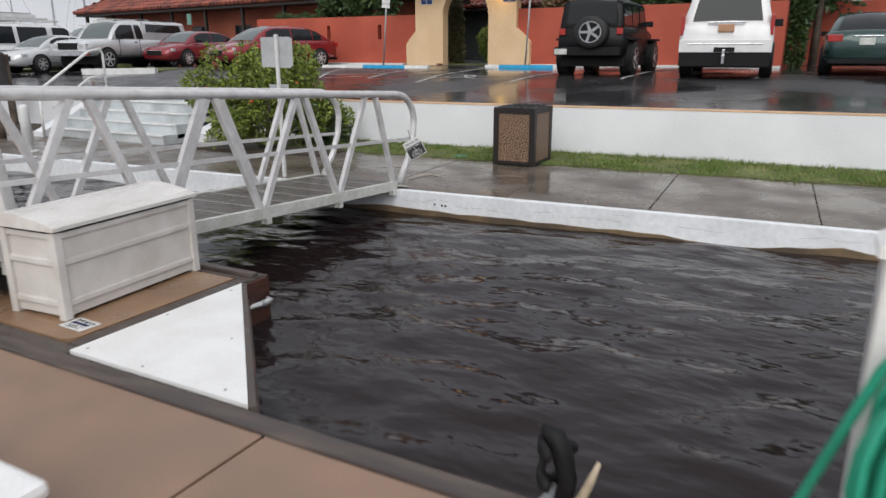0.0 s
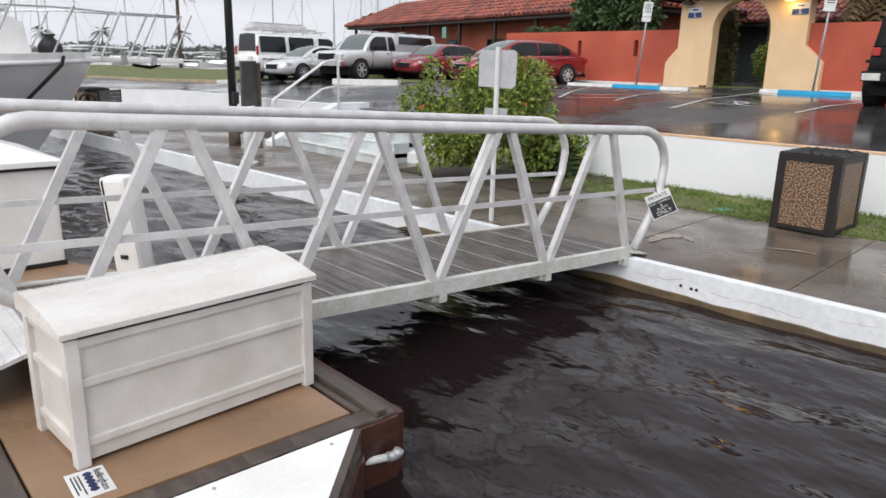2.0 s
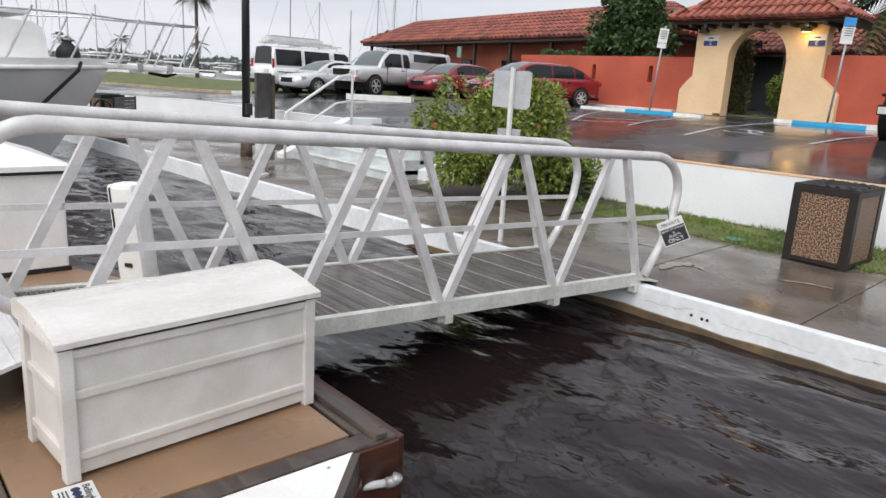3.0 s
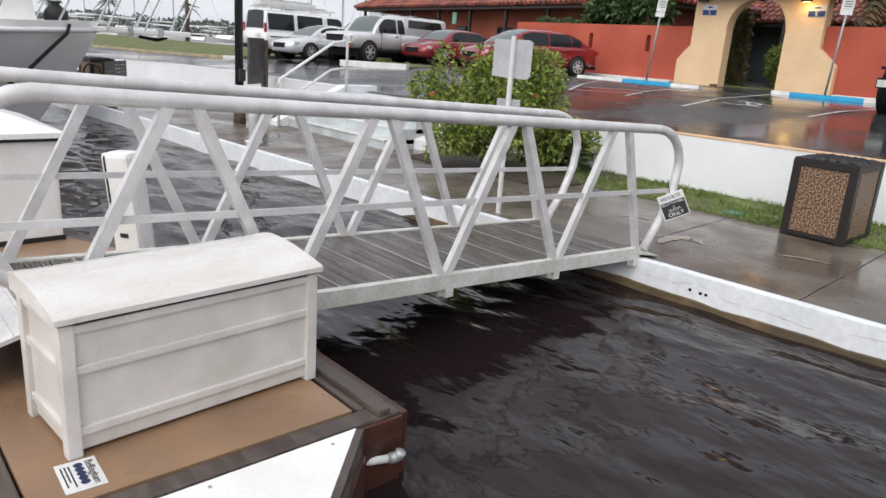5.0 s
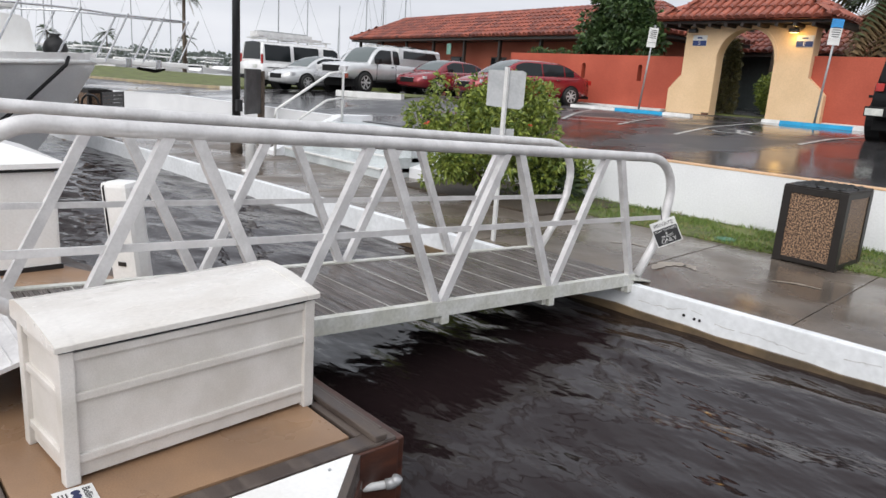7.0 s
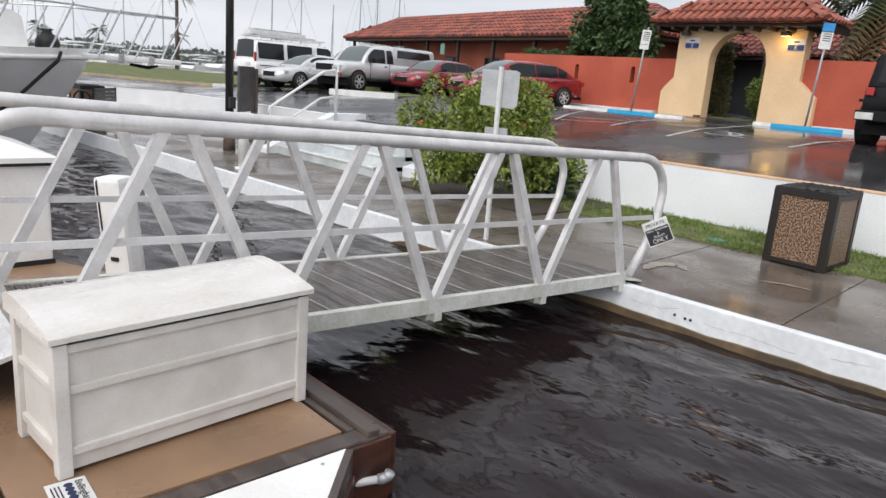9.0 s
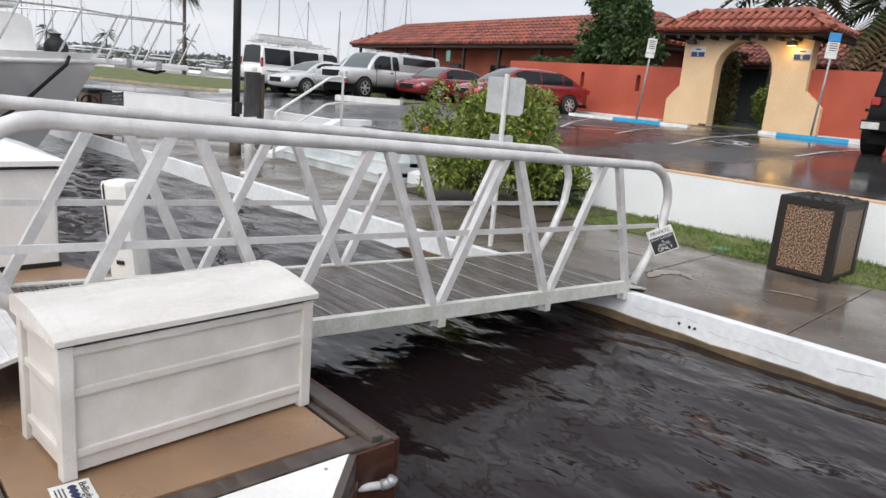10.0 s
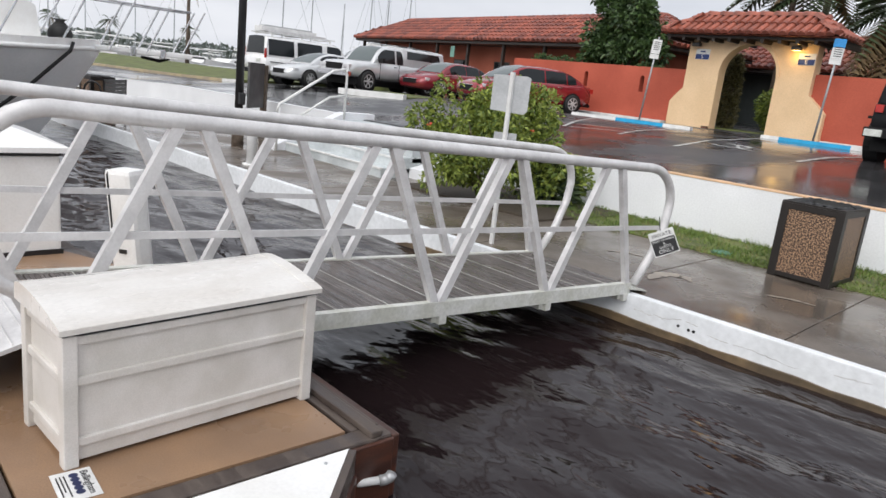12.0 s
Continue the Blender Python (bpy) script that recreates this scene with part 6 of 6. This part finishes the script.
spots = []
for i in range(15000):
    a = rng.uniform(0, 1)
    k = -1.0 + 1.6 * a
    d = rng.uniform(230, 260)
    x, y = d * (-0.732 + k * 0.681), d * (0.681 + k * 0.732)
    h = 4.6 + 2.6 * noise.noise(Vector((a * 18, 0, 0))) + 2.5 * noise.noise(Vector((a * 60, 3, 0)))
    spots.append((Vector((x, y, rng.uniform(0, 1) ** 0.8 * max(2, h))), Vector((0.6, -0.6, 0.5))))
o = tagged(new("far_trees", leaf_mesh("far_trees", spots, 0.95, M_FARLEAF, rng)), "tree line across the marina, paled by haze in its leaf colour", "trees", kind="stuff")
shore = tagged(part("far_shore", box(-420, -180, -60, 260, -0.8, 0.3), M_TURF), "low far shore under the tree line", "shore", kind="structure")
for i in range(4):
    k = -0.6 + i * 0.11 + rng.uniform(-0.02, 0.02)
    d = rng.uniform(150, 200)
    palm(pose(d * (-0.732 + k * 0.681), d * (0.681 + k * 0.732), 0), rng.uniform(6, 8), "small distant palm tree across the marina", 100 + i, 16, 2.8)

# ---- dock furniture ----
locker = thing("dock_locker", pose(-5.83, 0.35, 0, 0, 0, 2), "white fibreglass dock locker with a peaked lid", "dock box")
part("body", box(-0.6, 0.6, -0.38, 0.36, 0.02, 0.8, 0.02), M_GELCOAT, locker)
part("base_strip", box(-0.61, 0.61, -0.39, 0.37, 0.0, 0.04), M_BLACK, locker)
bm = bmesh.new()
b4 = [bm.verts.new(p) for p in ((-0.66, -0.44, 0.83), (0.66, -0.44, 0.83), (0.66, 0.42, 0.83), (-0.66, 0.42, 0.83))]
m4 = [bm.verts.new(p) for p in ((-0.66, -0.44, 0.87), (0.66, -0.44, 0.87), (0.66, 0.42, 0.87), (-0.66, 0.42, 0.87))]
t2 = [bm.verts.new(p) for p in ((-0.25, 0, 1.02), (0.25, 0, 1.02))]
bm.faces.new(b4[::-1])
for i in range(4):
    bm.faces.new((b4[i], b4[(i + 1) % 4], m4[(i + 1) % 4], m4[i]))
for f in ((m4[0], m4[1], t2[1], t2[0]), (m4[1], m4[2], t2[1]), (m4[2], m4[3], t2[0], t2[1]), (m4[3], m4[0], t2[0])):
    bm.faces.new(f)
part("lid", bm, M_GELCOAT, locker, "white peaked lid")
part("seam", box(-0.61, 0.61, -0.39, 0.37, 0.8, 0.829), M_BLACK, locker)

ped = thing("power_pedestal", pose(-4.44, 1.04, 0, 3, -4, 25), "white plastic dock power pedestal with a black strap", "pedestal")
part("foot", box(-0.17, 0.17, -0.12, 0.12, 0.0, 0.03, 0.005), M_GELCOAT, ped)
part("body", box(-0.13, 0.13, -0.085, 0.085, 0.03, 0.83, 0.04), M_GELCOAT, ped)
part("strap", tube([(-0.085, -0.089, 0.3), (-0.085, -0.089, 0.79), (-0.085, -0.05, 0.834), (-0.085, 0.05, 0.834), (-0.085, 0.089, 0.79)], 0.007, 6), M_BLACK, ped)
part("latch", box(-0.03, 0.04, -0.096, -0.084, 0.2, 0.23), M_BLACK, ped)
bm = bmesh.new()
for i in range(7):
    add_box(bm, -0.1335, -0.1295, -0.025, 0.025, 0.42 + i * 0.05, 0.455 + i * 0.05)
part("letter_bar", bm, M_LAMPRED, ped)

hose_post = thing("hose_post", pose(2.465, -0.46, 0), "white dock post with brackets for a hose", "post")
part("post", box(-0.08, 0.08, -0.07, 0.07, 0.0, 1.15, 0.012), M_GELCOAT, hose_post)
part("cap", prism([(-0.1, 1.15), (0.1, 1.15), (0.1, 1.18), (0, 1.24), (-0.1, 1.18)], "y", -0.09, 0.09), M_GELCOAT, hose_post)
part("hanger", tube([(0, -0.06, 0.92), (0, -0.2, 0.9), (0, -0.22, 0.97)], 0.014, 8), M_GALV, hose_post)
M_HOSE = material("green_garden_hose", (0.02, 0.32, 0.2), 0.35, second=(0.015, 0.26, 0.16), scale=5, amount=0.15, bump=0.0)
hose = thing("garden_hose", pose(2.66, -0.6, 0, 0, 0, 20), "coiled green garden hose hung on the dock post", "hose")
rng = random.Random(9)
pts = []
for i in range(7 * 24):
    a = 2 * math.pi * i / 24
    rr = 0.26 + 0.05 * math.sin(i * 0.11)
    pts.append((rr * math.sin(a), -0.03 + 0.07 * math.sin(i * 0.37) * 0.5, 0.58 + 0.36 * math.cos(a)))
pts += [(-0.15, 0.02, 0.3), (-0.3, 0.05, 0.1), (-0.4, 0.1, 0.02), (-0.6, 0.12, 0.015)]
part("coil", tube(pts, 0.014, 8), M_HOSE, hose, smooth=True)
back = hose.matrix_basis.inverted()
part("loose_end", tube([tuple(back @ Vector(p)) for p in ((2.47, -0.63, 0.96), (2.44, -0.63, 0.93), (2.41, -0.62, 0.87), (2.347, -0.62, 0.68), (2.29, -0.62, 0.5), (2.2, -0.61, 0.2), (2.15, -0.62, 0.06), (2.2, -0.68, 0.016), (2.4, -0.75, 0.016))], 0.015, 10), M_HOSE, hose, smooth=True)
for dx in (0.0, 0.026, 0.052, 0.075):
    part("strand", tube([tuple(back @ Vector(p)) for p in ((2.47, -0.61, 0.94), (2.42 + dx, -0.62, 0.8), (2.40 + dx, -0.62, 0.5), (2.44 + dx * 0.6, -0.61, 0.2), (2.52, -0.6, 0.12))], 0.014, 10), M_HOSE, hose, smooth=True)

cleat = thing("mooring_cleat", pose(1.49, -0.46, 0.012, 0, 0, 80), "galvanised dock cleat wrapped in dark mooring rope", "cleat")
part("foot", box(-0.08, 0.08, -0.03, 0.03, 0, 0.02, 0.005), M_GALV, cleat)
part("neck", tube([(-0.04, 0, 0.01), (-0.04, 0, 0.08)], 0.02, 8), M_GALV, cleat)
part("neck", tube([(0.04, 0, 0.01), (0.04, 0, 0.08)], 0.02, 8), M_GALV, cleat)
part("horn", tube([(-0.17, 0, 0.105), (-0.08, 0, 0.085), (0.08, 0, 0.085), (0.17, 0, 0.105)], [0.014, 0.022, 0.022, 0.014], 10), M_GALV, cleat, smooth=True)
pts = []
for i in range(60):
    a = i * 0.42
    pts.append((0.1 * math.sin(a * 0.5), 0.035 * math.cos(a), 0.1 + 0.03 * math.sin(a) + 0.004 * i))
part("rope", tube(pts, 0.016, 8), M_TRIM, cleat, "dark rope turns", smooth=True)
part("rope_bight", tube([(0, -0.05, 0.08), (0, -0.065, 0.18), (0, -0.04, 0.27), (0, -0.005, 0.335), (0, 0.02, 0.34), (0, 0.035, 0.3)], [0.034, 0.034, 0.04, 0.042, 0.035, 0.018], 12), M_TRIM, cleat, "thick black rope end standing up", smooth=True)
part("rope_tail", tube([(0, -0.06, 0.03), (0, -0.12, 0.12), (0, -0.15, 0.2), (0, -0.18, 0.29)], [0.018, 0.018, 0.016, 0.008], 8), material("cream_rope", (0.6, 0.5, 0.36), 0.7), cleat, smooth=True)

step_box = thing("dock_step", pose(-0.42, -1.72, 0), "white moulded fibreglass dock step", "dock step")
part("tread", box(-0.45, 0.36, -0.4, 0.36, 0.13, 0.2, 0.03), M_GELCOAT, step_box)
part("riser", box(-0.4, 0.32, -0.35, 0.32, 0.0, 0.135, 0.01), M_GELCOAT, step_box)
